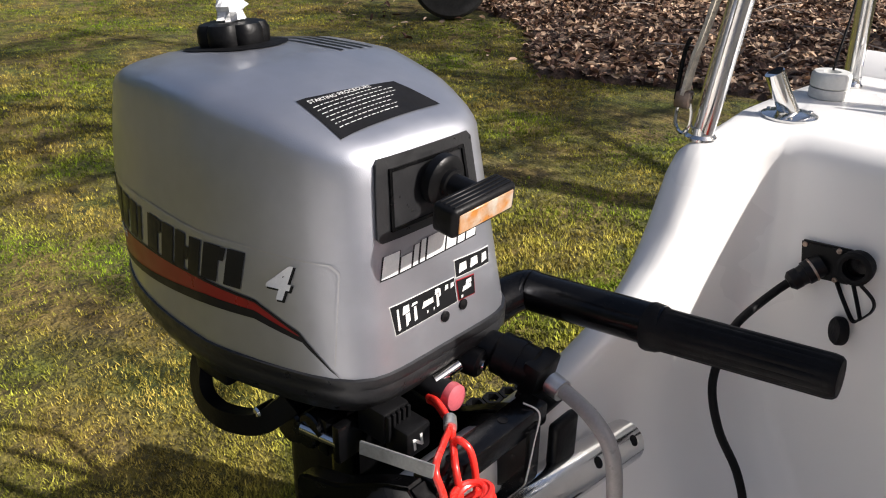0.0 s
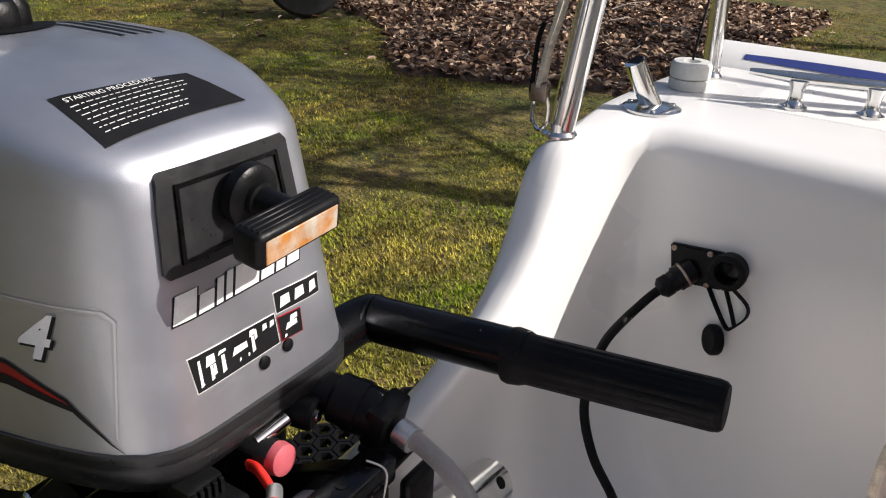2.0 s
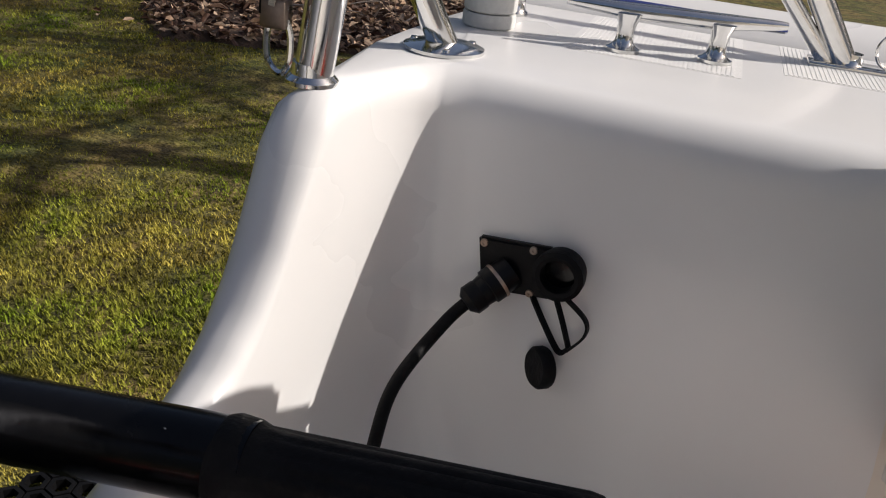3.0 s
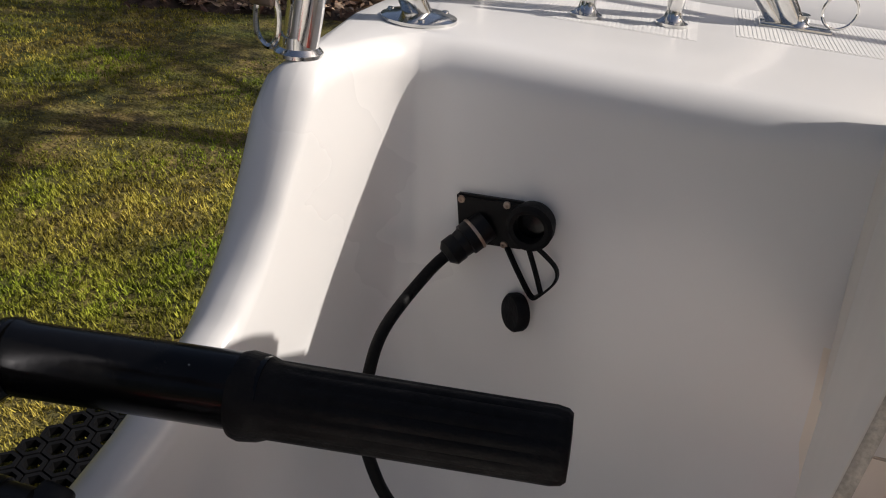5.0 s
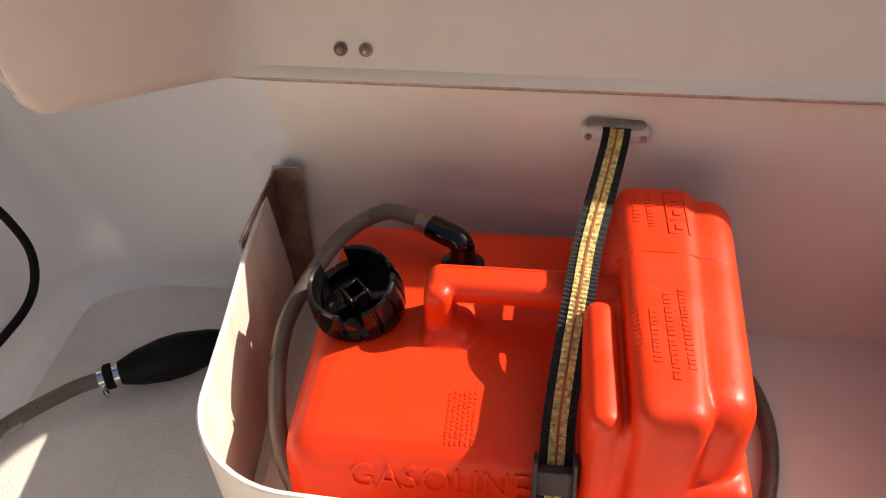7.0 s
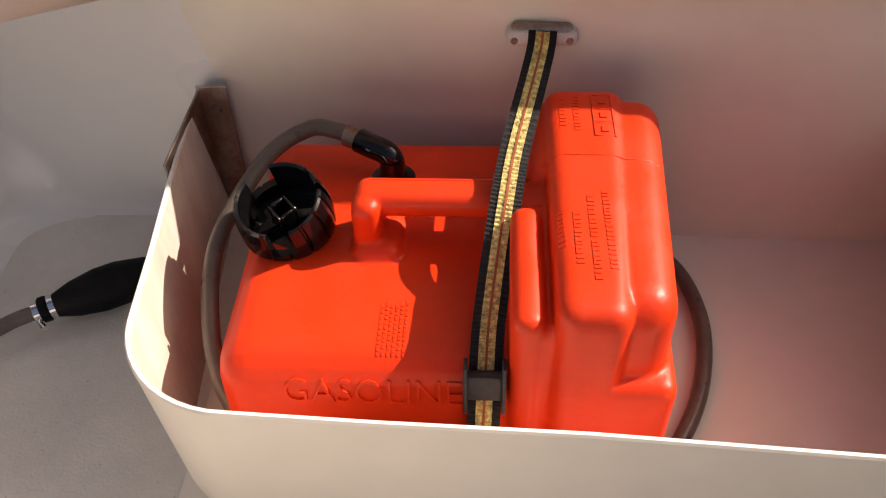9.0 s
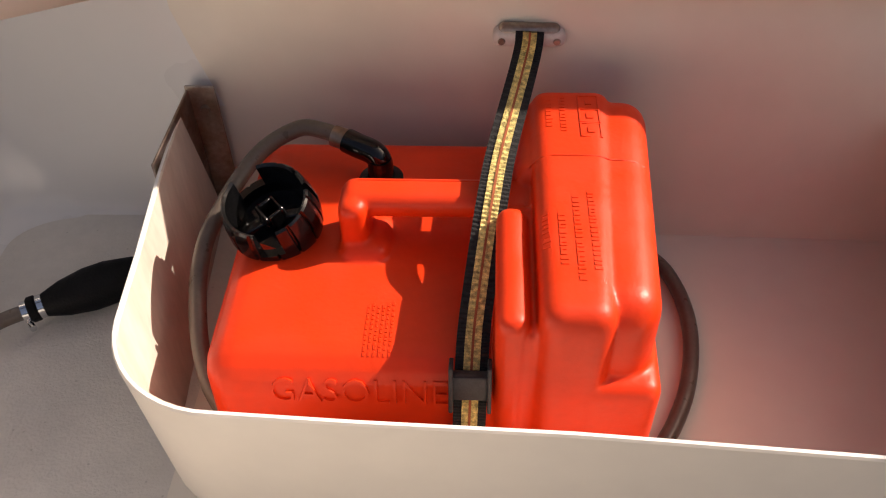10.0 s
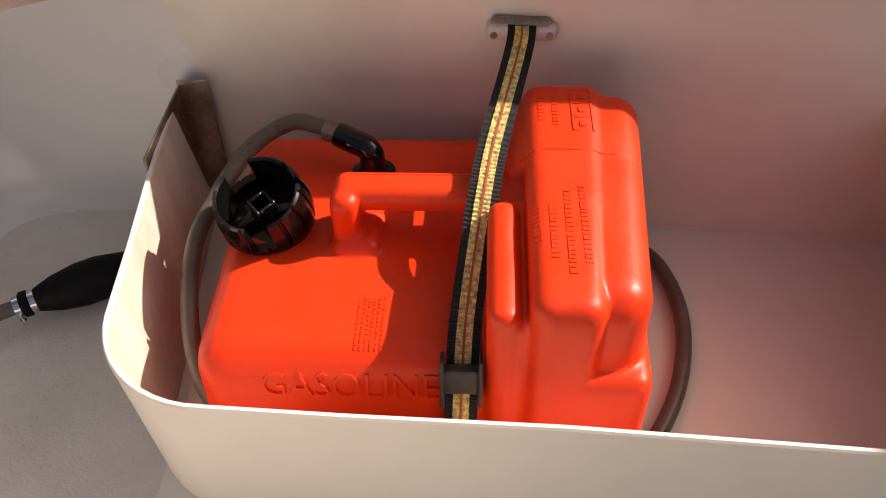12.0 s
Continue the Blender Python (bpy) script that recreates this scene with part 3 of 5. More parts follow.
    part("starter_boss", lathe([(0.024, 0), (0.024, 0.009), (0.021, 0.012), (0.0135, 0.013), (0.013, 0.017), (0.0105, 0.018), (0.0105, 0.052)], gm, 28), BLACK, plate)
    handle_m = basis_matrix((-0.438, CY - 0.010, 1.745), (0, 1, 0.05), (0.12, 0, 1))
    grip = part("pull_grip", box((-0.042, -0.0140, -0.005), (0.042, 0.0140, 0.021), 0.005, 3, handle_m), BLACK, motor, "black starter pull grip with an amber label")
    part("grip_label", box((-0.036, -0.0095, 0.0205), (0.036, 0.0085, 0.0220), 0.0006, 1, handle_m), REFLECTOR, grip, "worn amber and silver label")
    for i in range(4):
        part("grip_rib", box((-0.038, 0.0130, 0.000 + i * 0.005), (0.038, 0.0152, 0.002 + i * 0.005), 0.0006, 1, handle_m), BLACK, grip)

    # front graphics: white name shape, pictogram label, two screws
    name_m = fm @ Matrix.Translation((0.0, 0.078, 0)) @ Matrix.Rotation(0.03, 4, "Z")
    x = -0.073
    for w, h in ((0.019, 0.020), (0.014, 0.0135), (0.0065, 0.0185), (0.0065, 0.020), (0.025, 0.020), (0.014, 0.0135), (0.010, 0.0185), (0.014, 0.0135)):
        b2 = bmesh.new()
        sl = h * 0.32
        b2.faces.new([b2.verts.new(p) for p in ((x, 0, 0), (x + w, 0, 0), (x + w + sl, h, 0), (x + sl, h, 0))])
        part("white_graphic", lay(cut_up(b2, 0.02), name_m, (-1, 0, 0), skin, 0.0012), PRINT, motor, "slanted white graphic shape")
        b3 = bmesh.new()
        b3.faces.new([b3.verts.new(p) for p in ((x - 0.0012, -0.0016, 0), (x + w + 0.0016, -0.0016, 0), (x + w + sl + 0.0016, h, 0), (x + sl - 0.0012, h, 0))])
        part("graphic_shadow", lay(cut_up(b3, 0.02), name_m, (-1, 0, 0), skin, 0.0007), INK, motor)
        x += w + 0.0026
    def border(poly, material, name):
        cx, cy = sum(p[0] for p in poly) / len(poly), sum(p[1] for p in poly) / len(poly)
        grown = [(x + (0.0008 if x > cx else -0.0008), y + (0.0008 if y > cy else -0.0008)) for x, y in poly]
        part(name, lay(flat_poly(grown, 0.02), fm, (-1, 0, 0), skin, 0.0005), material, motor)
    border([(-0.065, 0.020), (0.019, 0.022), (0.018, 0.047), (-0.068, 0.048)], PRINT, "label_border")
    border([(0.021, 0.046), (0.073, 0.044), (0.074, 0.060), (0.021, 0.063)], PRINT, "label_border")
    border([(0.0225, 0.022), (0.046, 0.021), (0.047, 0.040), (0.0215, 0.042)], DEEP_RED, "label_border")
    pict = part("pictogram_label", lay(flat_poly([(-0.065, 0.020), (0.019, 0.022), (0.018, 0.047), (-0.068, 0.048)], 0.02), fm, (-1, 0, 0), skin, 0.0009), LABEL_BLACK, motor, "black label with white pictograms")
    part("pictogram_label", lay(flat_poly([(0.021, 0.046), (0.073, 0.044), (0.074, 0.060), (0.021, 0.063)], 0.02), fm, (-1, 0, 0), skin, 0.0009), LABEL_BLACK, motor, "black label with white pictograms")
    part("pictogram_label", lay(flat_poly([(0.0225, 0.022), (0.046, 0.021), (0.047, 0.040), (0.0215, 0.042)], 0.02), fm, (-1, 0, 0), skin, 0.0009), LABEL_BLACK, motor, "red-framed choke pictogram")
    for px, py, w, h in ((-0.062, 0.023, 0.0028, 0.021), (-0.055, 0.036, 0.009, 0.008), (-0.052, 0.024, 0.003, 0.012), (-0.049, 0.027, 0.003, 0.009), (-0.041, 0.025, 0.004, 0.014), (-0.043, 0.040, 0.008, 0.003),
                         (-0.030, 0.033, 0.016, 0.006), (-0.010, 0.027, 0.0035, 0.013), (-0.006, 0.036, 0.003, 0.008), (-0.011, 0.040, 0.006, 0.005), (0.003, 0.039, 0.005, 0.005), (0.025, 0.049, 0.012, 0.009), (0.042, 0.049, 0.012, 0.009), (0.060, 0.048, 0.009, 0.009), (0.027, 0.029, 0.014, 0.005), (0.033, 0.034, 0.009, 0.005), (0.025, 0.023, 0.003, 0.003), (-0.0625, 0.0235, 0.004, 0.0015), (-0.024, 0.026, 0.002, 0.003), (-0.015, 0.026, 0.002, 0.003), (0.011, 0.0385, 0.005, 0.005)):
        part("pictogram", lay(flat_poly([(px, py), (px + w, py + 0.001), (px + w, py + h), (px + w * 0.2, py + h)], 0.02), fm, (-1, 0, 0), skin, 0.0014), PRINT, pict)
    for py, pz in ((0.522, 1.6075 + 0.006), (0.549, 1.616)):
        hit = skin.ray_cast(Vector((0, py, pz)), Vector((-1, 0, 0)))[0]
        part("screw", lathe([(0.0055, -0.002), (0.0055, 0.002), (0.003, 0.003)], axis_matrix(hit, (1, 0, 0.1)), 14), BLACK, motor)

    # side graphics, on both sides alike to the eye: drawn on the near side
    sm = basis_matrix((-0.478, 0.2, 1.588), (1, 0, 0), (0, 0, 1))
    def side(poly, lift, material, name, label="", cell=0.02):
        return part(name, lay(flat_poly(poly, cell), sm, (0, 1, 0), skin, lift), material, motor, label)
    def quad_set(quads):
        out = bmesh.new()
        for q in quads:
            out.faces.new([out.verts.new((x, y, 0)) for x, y in q])
        return out

    # heavy charcoal block shapes with narrow gaps, leaning forward
    x = -0.445
    for k, w in enumerate((0.049, 0.047, 0.047, 0.021, 0.052, 0.041, 0.048)):
        base, h, sl = 0.058 + (x + 0.445) * 0.028, 0.042 - (x + 0.445) * 0.02, 0.005
        u = w * 0.41
        quads = [((x, base), (x + u, base), (x + u + sl, base + h), (x + sl, base + h))]
        if w > 0.03:
            quads.append(((x + w - u, base), (x + w, base), (x + w + sl, base + h), (x + w - u + sl, base + h)))
            lo = base + h * (0.30 if k % 2 else 0.62)
            quads.append(((x + u, lo), (x + w - u, lo), (x + w - u + sl * 0.6, lo + h * 0.36), (x + u + sl * 0.6, lo + h * 0.36)))
        part("dark_graphic", lay(cut_up(quad_set(quads), 0.012), sm, (0, 1, 0), skin, 0.0010), INK, motor, "charcoal block graphic")
        x += w + 0.004
    top_edge = [(-0.448, 0.046), (-0.35, 0.054), (-0.26, 0.060), (-0.17, 0.063), (-0.10, 0.057), (-0.055, 0.036), (-0.022, 0.008)]
    low_edge = [(-0.05, 0.031), (-0.10, 0.043), (-0.16, 0.042), (-0.25, 0.032), (-0.35, 0.022), (-0.448, 0.014)]
    side(top_edge[:-1] + [(-0.014, -0.001)] + low_edge, 0.0008, FLAME, "flame_stripe", "orange and red flame stripe", 0.012)
    side([(-0.40, 0.0515), (-0.26, 0.060), (-0.17, 0.063), (-0.10, 0.057), (-0.055, 0.036), (-0.014, -0.001), (-0.054, 0.0385), (-0.10, 0.0597), (-0.17, 0.0660), (-0.26, 0.0625)], 0.0010, INK, "flame_edge", "", 0.012)
    side([(-0.448, 0.016), (-0.35, 0.026), (-0.25, 0.038), (-0.16, 0.0495), (-0.10, 0.0490), (-0.05, 0.0335), (-0.014, -0.001), (-0.05, 0.0295), (-0.10, 0.0410), (-0.16, 0.0395), (-0.25, 0.0295), (-0.35, 0.0195), (-0.448, 0.012)], 0.0012, INK, "shadow_stripe", "", 0.012)
    side([(-0.448, 0.106), (-0.25, 0.1125), (-0.10, 0.1075), (-0.034, 0.104), (-0.026, 0.097), (-0.021, 0.012), (-0.0200, 0.012), (-0.0249, 0.0985), (-0.032, 0.1055), (-0.10, 0.1088), (-0.25, 0.1138), (-0.448, 0.1073)], 0.0009, DECAL, "decal_edge", "", 0.012)
    txt = letters("4", 0.046, shear=0.25, bold=0.0016)
    part("figure_shadow", lay(cut_up(txt, 0.012), sm @ Matrix.Translation((-0.0885, 0.0655, 0)), (0, 1, 0), skin, 0.0012), INK, motor)
    txt = letters("4", 0.046, shear=0.25, bold=0.001)
    part("figure_four", lay(cut_up(txt, 0.012), sm @ Matrix.Translation((-0.090, 0.067, 0)), (0, 1, 0), skin, 0.0018), PRINT, motor, "white italic figure four")
    txt = letters("Stroke", 0.020, shear=0.2, bold=0.0003)
    part("white_wording", lay(cut_up(txt, 0.012), sm @ Matrix.Translation((-0.385, 0.046, 0)) @ Matrix.Rotation(0.03, 4, "Z"), (0, 1, 0), skin, 0.0016), PRINT, motor)

    # tiller arm and grip
    A, B, C = Vector((-0.507, 0.632, 1.560)), Vector((-0.492, 0.678, 1.576)), Vector((-0.347, 0.699, 1.580))
    D = Vector((-0.162, 0.712, 1.594))
    arm = part("tiller_arm", tube([A + Vector((-0.01, -0.03, -0.004)), A, B.lerp(A, 0.35), B + Vector((0.006, 0.002, 0)), B.lerp(C, 0.15), B.lerp(C, 0.5), B.lerp(C, 0.85), C + (D - C) * 0.1], 0.0225, 24, 8), GLOSS, motor, "black painted tiller arm")
    way = (D - C).normalized()
    part("grip", lathe([(0.012, 0), (0.0225, 0.002), (0.0235, 0.006), (0.0225, 0.016), (0.0205, 0.022), (0.0203, 0.045), (0.0196, 0.15), (0.0195, 0.178), (0.0185, 0.184), (0.0165, 0.1865), (0.006, 0.187)],
               axis_matrix(C + Vector((0, 0, -0.0025)), way) @ Matrix.Diagonal((1.11, 1.11, 1.02, 1)), 64, twist=lambda a, k: 1 - (0.055 * (math.cos(a * 16) > 0.2) if 4 < k < 8 else 0)), RUBBER, arm, "ribbed black rubber throttle grip")
    part("arm_sticker", tube([C - way * 0.034 + Vector((0.0, -0.004, 0.0212)), C - way * 0.022 + Vector((0, -0.010, 0.0196))], 0.0022, 6), PRINT, arm, "small white arm sticker")
    part("elbow_ring", lathe([(0.0235, 0), (0.0240, 0.002), (0.0235, 0.004)], axis_matrix(B.lerp(C, 0.02) + Vector((0.004, 0, 0)), C - B), 28, caps=False), GLOSS, arm)
    part("throttle_mark", tube([C - way * 0.03 + Vector((0.0, -0.012, 0.0165)), C - way * 0.018 + Vector((0, -0.004, 0.0202))], 0.0012, 6), PRINT, arm)
    part("pivot_collar", lathe([(0.0255, 0), (0.0255, 0.008)], axis_matrix(A + Vector((-0.002, -0.008, 0.0)), (0.2, 0.95, 0.15)), 24), CHROME, arm, "bright steel collar")

    # fittings below the pan
    part("fuel_connector", join(rod((-0.50, 0.572, 1.560), (-0.45, 0.590, 1.550), 0.019, bevel=0.003), rod((-0.455, 0.588, 1.551), (-0.412, 0.598, 1.541), 0.023, bevel=0.003), rod((-0.438, 0.592, 1.547), (-0.428, 0.594, 1.545), 0.0245)), BLACK, motor, "black fuel connector")
    part("connector_clip", join(box((-0.024, -0.026, -0.004), (0.024, -0.018, 0.034), 0.002, 2, axis_matrix((-0.412, 0.598, 1.541), (0.9, 0.05, -0.2))), box((-0.022, -0.02, -0.004), (0.022, 0.02, 0.016), 0.004, 2, axis_matrix((-0.414, 0.598, 1.541), (0.9, 0.05, -0.2)))), BLACK, motor)
    part("connector_collar", rod((-0.392, 0.597, 1.5365), (-0.376, 0.595, 1.534), 0.0118), ALU, motor)
    part("hinge_bolt", rod((-0.495, 0.548, 1.553), (-0.452, 0.56, 1.548), 0.015, bevel=0.003), BLACK, motor, "black pivot with chrome pin")
    part("pivot_pin", join(rod((-0.452, 0.560, 1.548), (-0.449, 0.561, 1.548), 0.006), rod((-0.468, 0.505, 1.548), (-0.462, 0.535, 1.556), 0.006)), CHROME, motor)
    part("stop_switch", join(rod((-0.49, 0.505, 1.545), (-0.456, 0.511, 1.535), 0.0145, bevel=0.002)), BLACK, motor)
    part("stop_button", lathe([(0.011, 0), (0.012, 0.004), (0.011, 0.010), (0.007, 0.012)], axis_matrix((-0.456, 0.512, 1.535), (1, 0.0, 0.1)) @ Matrix.Scale(1.2, 4), 20), BUTTON, motor, "faded red stop button")
    part("shift_lever", join(box((-0.50, 0.43, 1.515), (-0.462, 0.465, 1.550), 0.004), box((-0.47, 0.438, 1.505), (-0.44, 0.470, 1.535), 0.003)), BLACK, motor, "black shift lever marked N")
    for k in range(5):
        part("lever_rib", box((-0.463, 0.432 + k * 0.0065, 1.520), (-0.458, 0.436 + k * 0.0065, 1.548), 0.001), BLACK, motor)
    txt = letters("N", 0.018, 0.0004, bold=0.0006)
    bmesh.ops.transform(txt, matrix=basis_matrix((-0.4395, 0.446, 1.513), (0, 1, 0.15), (0, 0, 1)), verts=txt.verts)
    part("shift_mark", txt, PRINT, motor)
    part("carry_handle", tube([(-0.69, 0.402, 1.560), (-0.692, 0.390, 1.535), (-0.690, 0.382, 1.505), (-0.672, 0.378, 1.488), (-0.64, 0.380, 1.485), (-0.60, 0.392, 1.495), (-0.57, 0.41, 1.525)], 0.0145, 12, 8, flat=(0.024, 0.015)), BLACK, motor, "black carrying handle")
    part("latch", box((-0.69, 0.378, 1.525), (-0.635, 0.41, 1.552), 0.004), BLACK, motor)

    # leg, swivel and clamp bracket
    part("leg", join(box((-0.66, 0.46, 1.0), (-0.55, 0.585, 1.55), 0.02, 3), box((-0.70, 0.485, 0.55), (-0.60, 0.56, 1.05), 0.02, 3)), BLACK, motor, "black drive leg")
    part("swivel", join(box((-0.57, 0.45, 1.28), (-0.52, 0.60, 1.53), 0.01), rod((-0.535, 0.40, 1.515), (-0.535, 0.645, 1.515), 0.016, bevel=0.002)), GLOSS, motor, "black swivel bracket")
    for y in (0.413, 0.560):
        part("clamp_arm", extrude([(-0.55, 1.30), (-0.50, 1.30), (-0.485, 1.40), (-0.405, 1.43), (-0.395, 1.25), (-0.372, 1.25), (-0.374, 1.515), (-0.395, 1.530), (-0.425, 1.517), (-0.49, 1.478), (-0.54, 1.462), (-0.55, 1.452)], 0.022,
             basis_matrix((0, y, 0), (1, 0, 0), (0, 0, 1)), 0.003), GLOSS, motor, "black clamp bracket")
    for x, z, r in ((-0.515, 1.435, 0.011), (-0.455, 1.465, 0.008), (-0.385, 1.47, 0.007)):
        part("bracket_bolt", lathe([(r, 0), (r, 0.004), (r * 0.8, 0.006), (r * 0.5, 0.006), (r * 0.5, 0.003)], axis_matrix((x, 0.391, z), (0, -1, 0)), 6), GLOSS, motor)
    part("steering_boss", join(rod((-0.575, 0.43, 1.495), (-0.575, 0.405, 1.495), 0.022, bevel=0.003), rod((-0.545, 0.43, 1.505), (-0.545, 0.40, 1.500), 0.016, bevel=0.002), box((-0.53, 0.405, 1.488), (-0.515, 0.44, 1.53), 0.002), box((-0.508, 0.405, 1.488), (-0.498, 0.44, 1.53), 0.002)), GLOSS, motor, "black friction boss")
    part("cross_bar", box((-0.408, 0.41, 1.505), (-0.378, 0.575, 1.531), 0.004), GLOSS, motor)
    # holes in the bar given as dark discs, for their shade
    for y in (0.445, 0.52):
        part("bar_hole", rod((-0.393, y, 1.5312), (-0.393, y, 1.5318), 0.005), RUBBER, motor)
    part("clamp_screw", join(rod((-0.375, 0.60, 1.36), (-0.33, 0.605, 1.36), 0.009), rod((-0.33, 0.575, 1.345), (-0.33, 0.64, 1.375), 0.007, bevel=0.002)), GLOSS, motor)
    part("cover_shield", box((-0.385, 0.585, 1.40), (-0.372, 0.628, 1.495), 0.006, 3), BLACK, motor)
    part("tilt_plate", extrude([(-0.458, 1.544), (-0.459, 1.529), (-0.371, 1.552), (-0.369, 1.567)], 0.003, basis_matrix((0, 0.398, 0), (1, 0, 0), (0, 0, 1)), 0.0006), GREY, motor, "bare aluminium friction plate")
    part("trim_bolt", rod((-0.60, 0.385, 1.508), (-0.60, 0.41, 1.508), 0.006, bevel=0.002), CHROME, motor)
    part("shift_rod", rod((-0.545, 0.40, 1.512), (-0.50, 0.412, 1.507), 0.006), CHROME, motor)
    part("cord_string", tube([(-0.393, 0.552, 1.534), (-0.376, 0.556, 1.528), (-0.374, 0.548, 1.50), (-0.372, 0.535, 1.46), (-0.370, 0.52, 1.44), (-0.372, 0.515, 1.425), (-0.37, 0.525, 1.42)], 0.0009, 6), PLASTIC_WHITE, motor, "thin white string")
    return motor


motor = outboard()


# ---- cords and hoses of the motor ----
def kill_cord():
    cord = thing("kill_cord", "red coiled kill cord hanging from the stop switch", "cord")
    part("loop", tube([(-0.462, 0.490, 1.540), (-0.446, 0.486, 1.544), (-0.420, 0.474, 1.539), (-0.395, 0.437, 1.552), (-0.374, 0.403, 1.556), (-0.364, 0.402, 1.535), (-0.362, 0.408, 1.50)], 0.0034, 10), CORD, cord)
    part("loop", tube([(-0.462, 0.491, 1.536), (-0.446, 0.487, 1.538), (-0.420, 0.476, 1.533), (-0.397, 0.452, 1.542), (-0.376, 0.431, 1.541), (-0.366, 0.427, 1.515), (-0.363, 0.425, 1.47)], 0.0034, 10), CORD, cord)
    part("loop", tube([(-0.398, 0.453, 1.540), (-0.388, 0.449, 1.552), (-0.376, 0.451, 1.545), (-0.368, 0.450, 1.520), (-0.364, 0.445, 1.49), (-0.362, 0.432, 1.46)], 0.0034, 10), CORD, cord)
    part("ferrule", rod((-0.426, 0.481, 1.538), (-0.415, 0.469, 1.539), 0.0064), ALU, cord, "crimped metal ferrule")
    pts = []
    for i in range(230):
        a = i * 0.62
        pts.append((-0.357 + 0.013 * math.cos(a) + 0.004 * math.sin(i * 0.09), 0.424 + 0.019 * math.sin(a) + 0.010 * math.sin(i * 0.045), 1.522 - i * 0.0008 + 0.012 * math.sin(i * 0.11)))
    part("coil", tube(pts, 0.0032, 8, 2), CORD, cord)


kill_cord()
hose = tagged(obj("motor_hose", tube([(-0.385, 0.596, 1.536), (-0.365, 0.594, 1.533), (-0.335, 0.588, 1.525), (-0.312, 0.585, 1.505), (-0.302, 0.585, 1.465), (-0.300, 0.588, 1.40), (-0.302, 0.595, 1.30), (-0.302, 0.61, 1.21), (-0.29, 0.635, 1.162), (-0.262, 0.665, 1.150), (-0.225, 0.705, 1.148)], 0.0082, 16), HOSE), "grey fuel hose running down from the motor", "hose")


def steel_tube():
    """Open tube along the transom with a tie round it."""
    t = thing("steel_tube", "polished stainless tube lying along the inside of the transom", "tube")
    a, b = Vector((-0.372, 0.737, 1.392)), Vector((-0.372, 0.30, 1.482))
    d = (a - b).normalized()
    part("tube", tube([b, b.lerp(a, 0.5), a], 0.026, 28, 2, False), CHROME, t)
    # dark discs stand in for the shade inside the open end and holes
    part("bore", rod(a + d * 0.0003, a + d * 0.0006, 0.0235, 28), RUBBER, t)
    for k in (0.02, 0.10):
        p = a - d * k
        n = Vector((0.75, 0.0, 0.65))
        n = (n - d * n.dot(d)).normalized()
        part("hole", rod(p + n * 0.0255, p + n * 0.0263, 0.0065, 16), RUBBER, t)


steel_tube()


# ---- deck gear ----
def stanchion(name, base, top, r, label):
    s = thing(name, label, "rail", "stern rail posts")
    part("foot", lathe([(r * 1.35, 0), (r * 1.35, 0.003), (r * 1.22, 0.005), (r * 1.08, 0.007), (r * 1.04, 0.016)], Matrix.Translation(base), 28), CHROME, s)
    part("post", tube([base, Vector(base).lerp(Vector(top), 0.5), top], r, 24, 2, False), CHROME, s)
    return s


stanchion("stern_rail_post", Vector((-0.440, 0.975, 1.695)), Vector((-0.345, 0.975, 2.37)), 0.0150, "polished stainless stern rail post on the corner of the deck")
stanchion("stern_rail_post", Vector((-0.385, 1.372, 1.70)), Vector((-0.408, 1.375, 2.4)), 0.0130, "polished stainless stern rail post with a cable tie")
raked = stanchion("stern_rail_post", Vector((-0.022, 1.388, 1.70)), Vector((-0.40, 1.245, 2.25)), 0.0125, "raked polished stainless rail post with a brace on the side deck")
part("brace", tube([(-0.043, 1.386, 1.703), (-0.13, 1.355, 1.80), (-0.40, 1.262, 2.14)], 0.0085, 16, 4, False), CHROME, raked)
part("base_plate", box((-0.062, 1.368, 1.699), (0.016, 1.408, 1.7045), 0.002), CHROME, raked)
part("split_ring", tube([(0.020 + 0.019 * math.cos(k * math.pi / 9), 1.388 + 0.006 * math.cos(k * math.pi / 9), 1.724 + 0.019 * math.sin(k * math.pi / 9)) for k in range(19)], 0.0016, 8, 2), CHROME, raked)
guard = thing("guard_rail", "polished stainless guard rail above the side deck", "rail")
part("tube", tube([(-0.403, 1.375, 2.30), (-0.37, 1.45, 2.16), (-0.31, 1.53, 2.03), (-0.20, 1.537, 2.02), (0.5, 1.537, 2.02), (1.2, 1.537, 2.02), (1.30, 1.525, 1.96), (1.32, 1.518, 1.722)], 0.0125, 16, 6), CHROME, guard)
rope = thing("rail_strap", "worn beige webbing strap with steel snap hook beside rail post", "strap")
part("strap", tube([(-0.460, 0.955, 1.752), (-0.453, 0.955, 1.80), (-0.437, 0.955, 1.868), (-0.36, 0.955, 2.25)], 0.008, 10, 6, flat=(0.0045, 0.017)), ROPE, rope)
part("lashing", tube([(-0.469, 0.951, 1.745), (-0.466, 0.951, 1.80), (-0.46, 0.951, 1.822)], 0.0028, 8, 6), RUBBER, rope, "dark cord along the strap")
part("clip", tube([(-0.452, 0.955, 1.742), (-0.449, 0.956, 1.730), (-0.450, 0.956, 1.712), (-0.457, 0.955, 1.703), (-0.466, 0.954, 1.712), (-0.467, 0.954, 1.730), (-0.464, 0.954, 1.742)], 0.0026, 8), CHROME, rope, "steel snap hook")
part("buckle", box((-0.471, 0.948, 1.735), (-0.450, 0.962, 1.757), 0.003), STEEL, rope)
part("buckle_pin", rod((-0.472, 0.955, 1.750), (-0.449, 0.955, 1.750), 0.003), CHROME, rope)

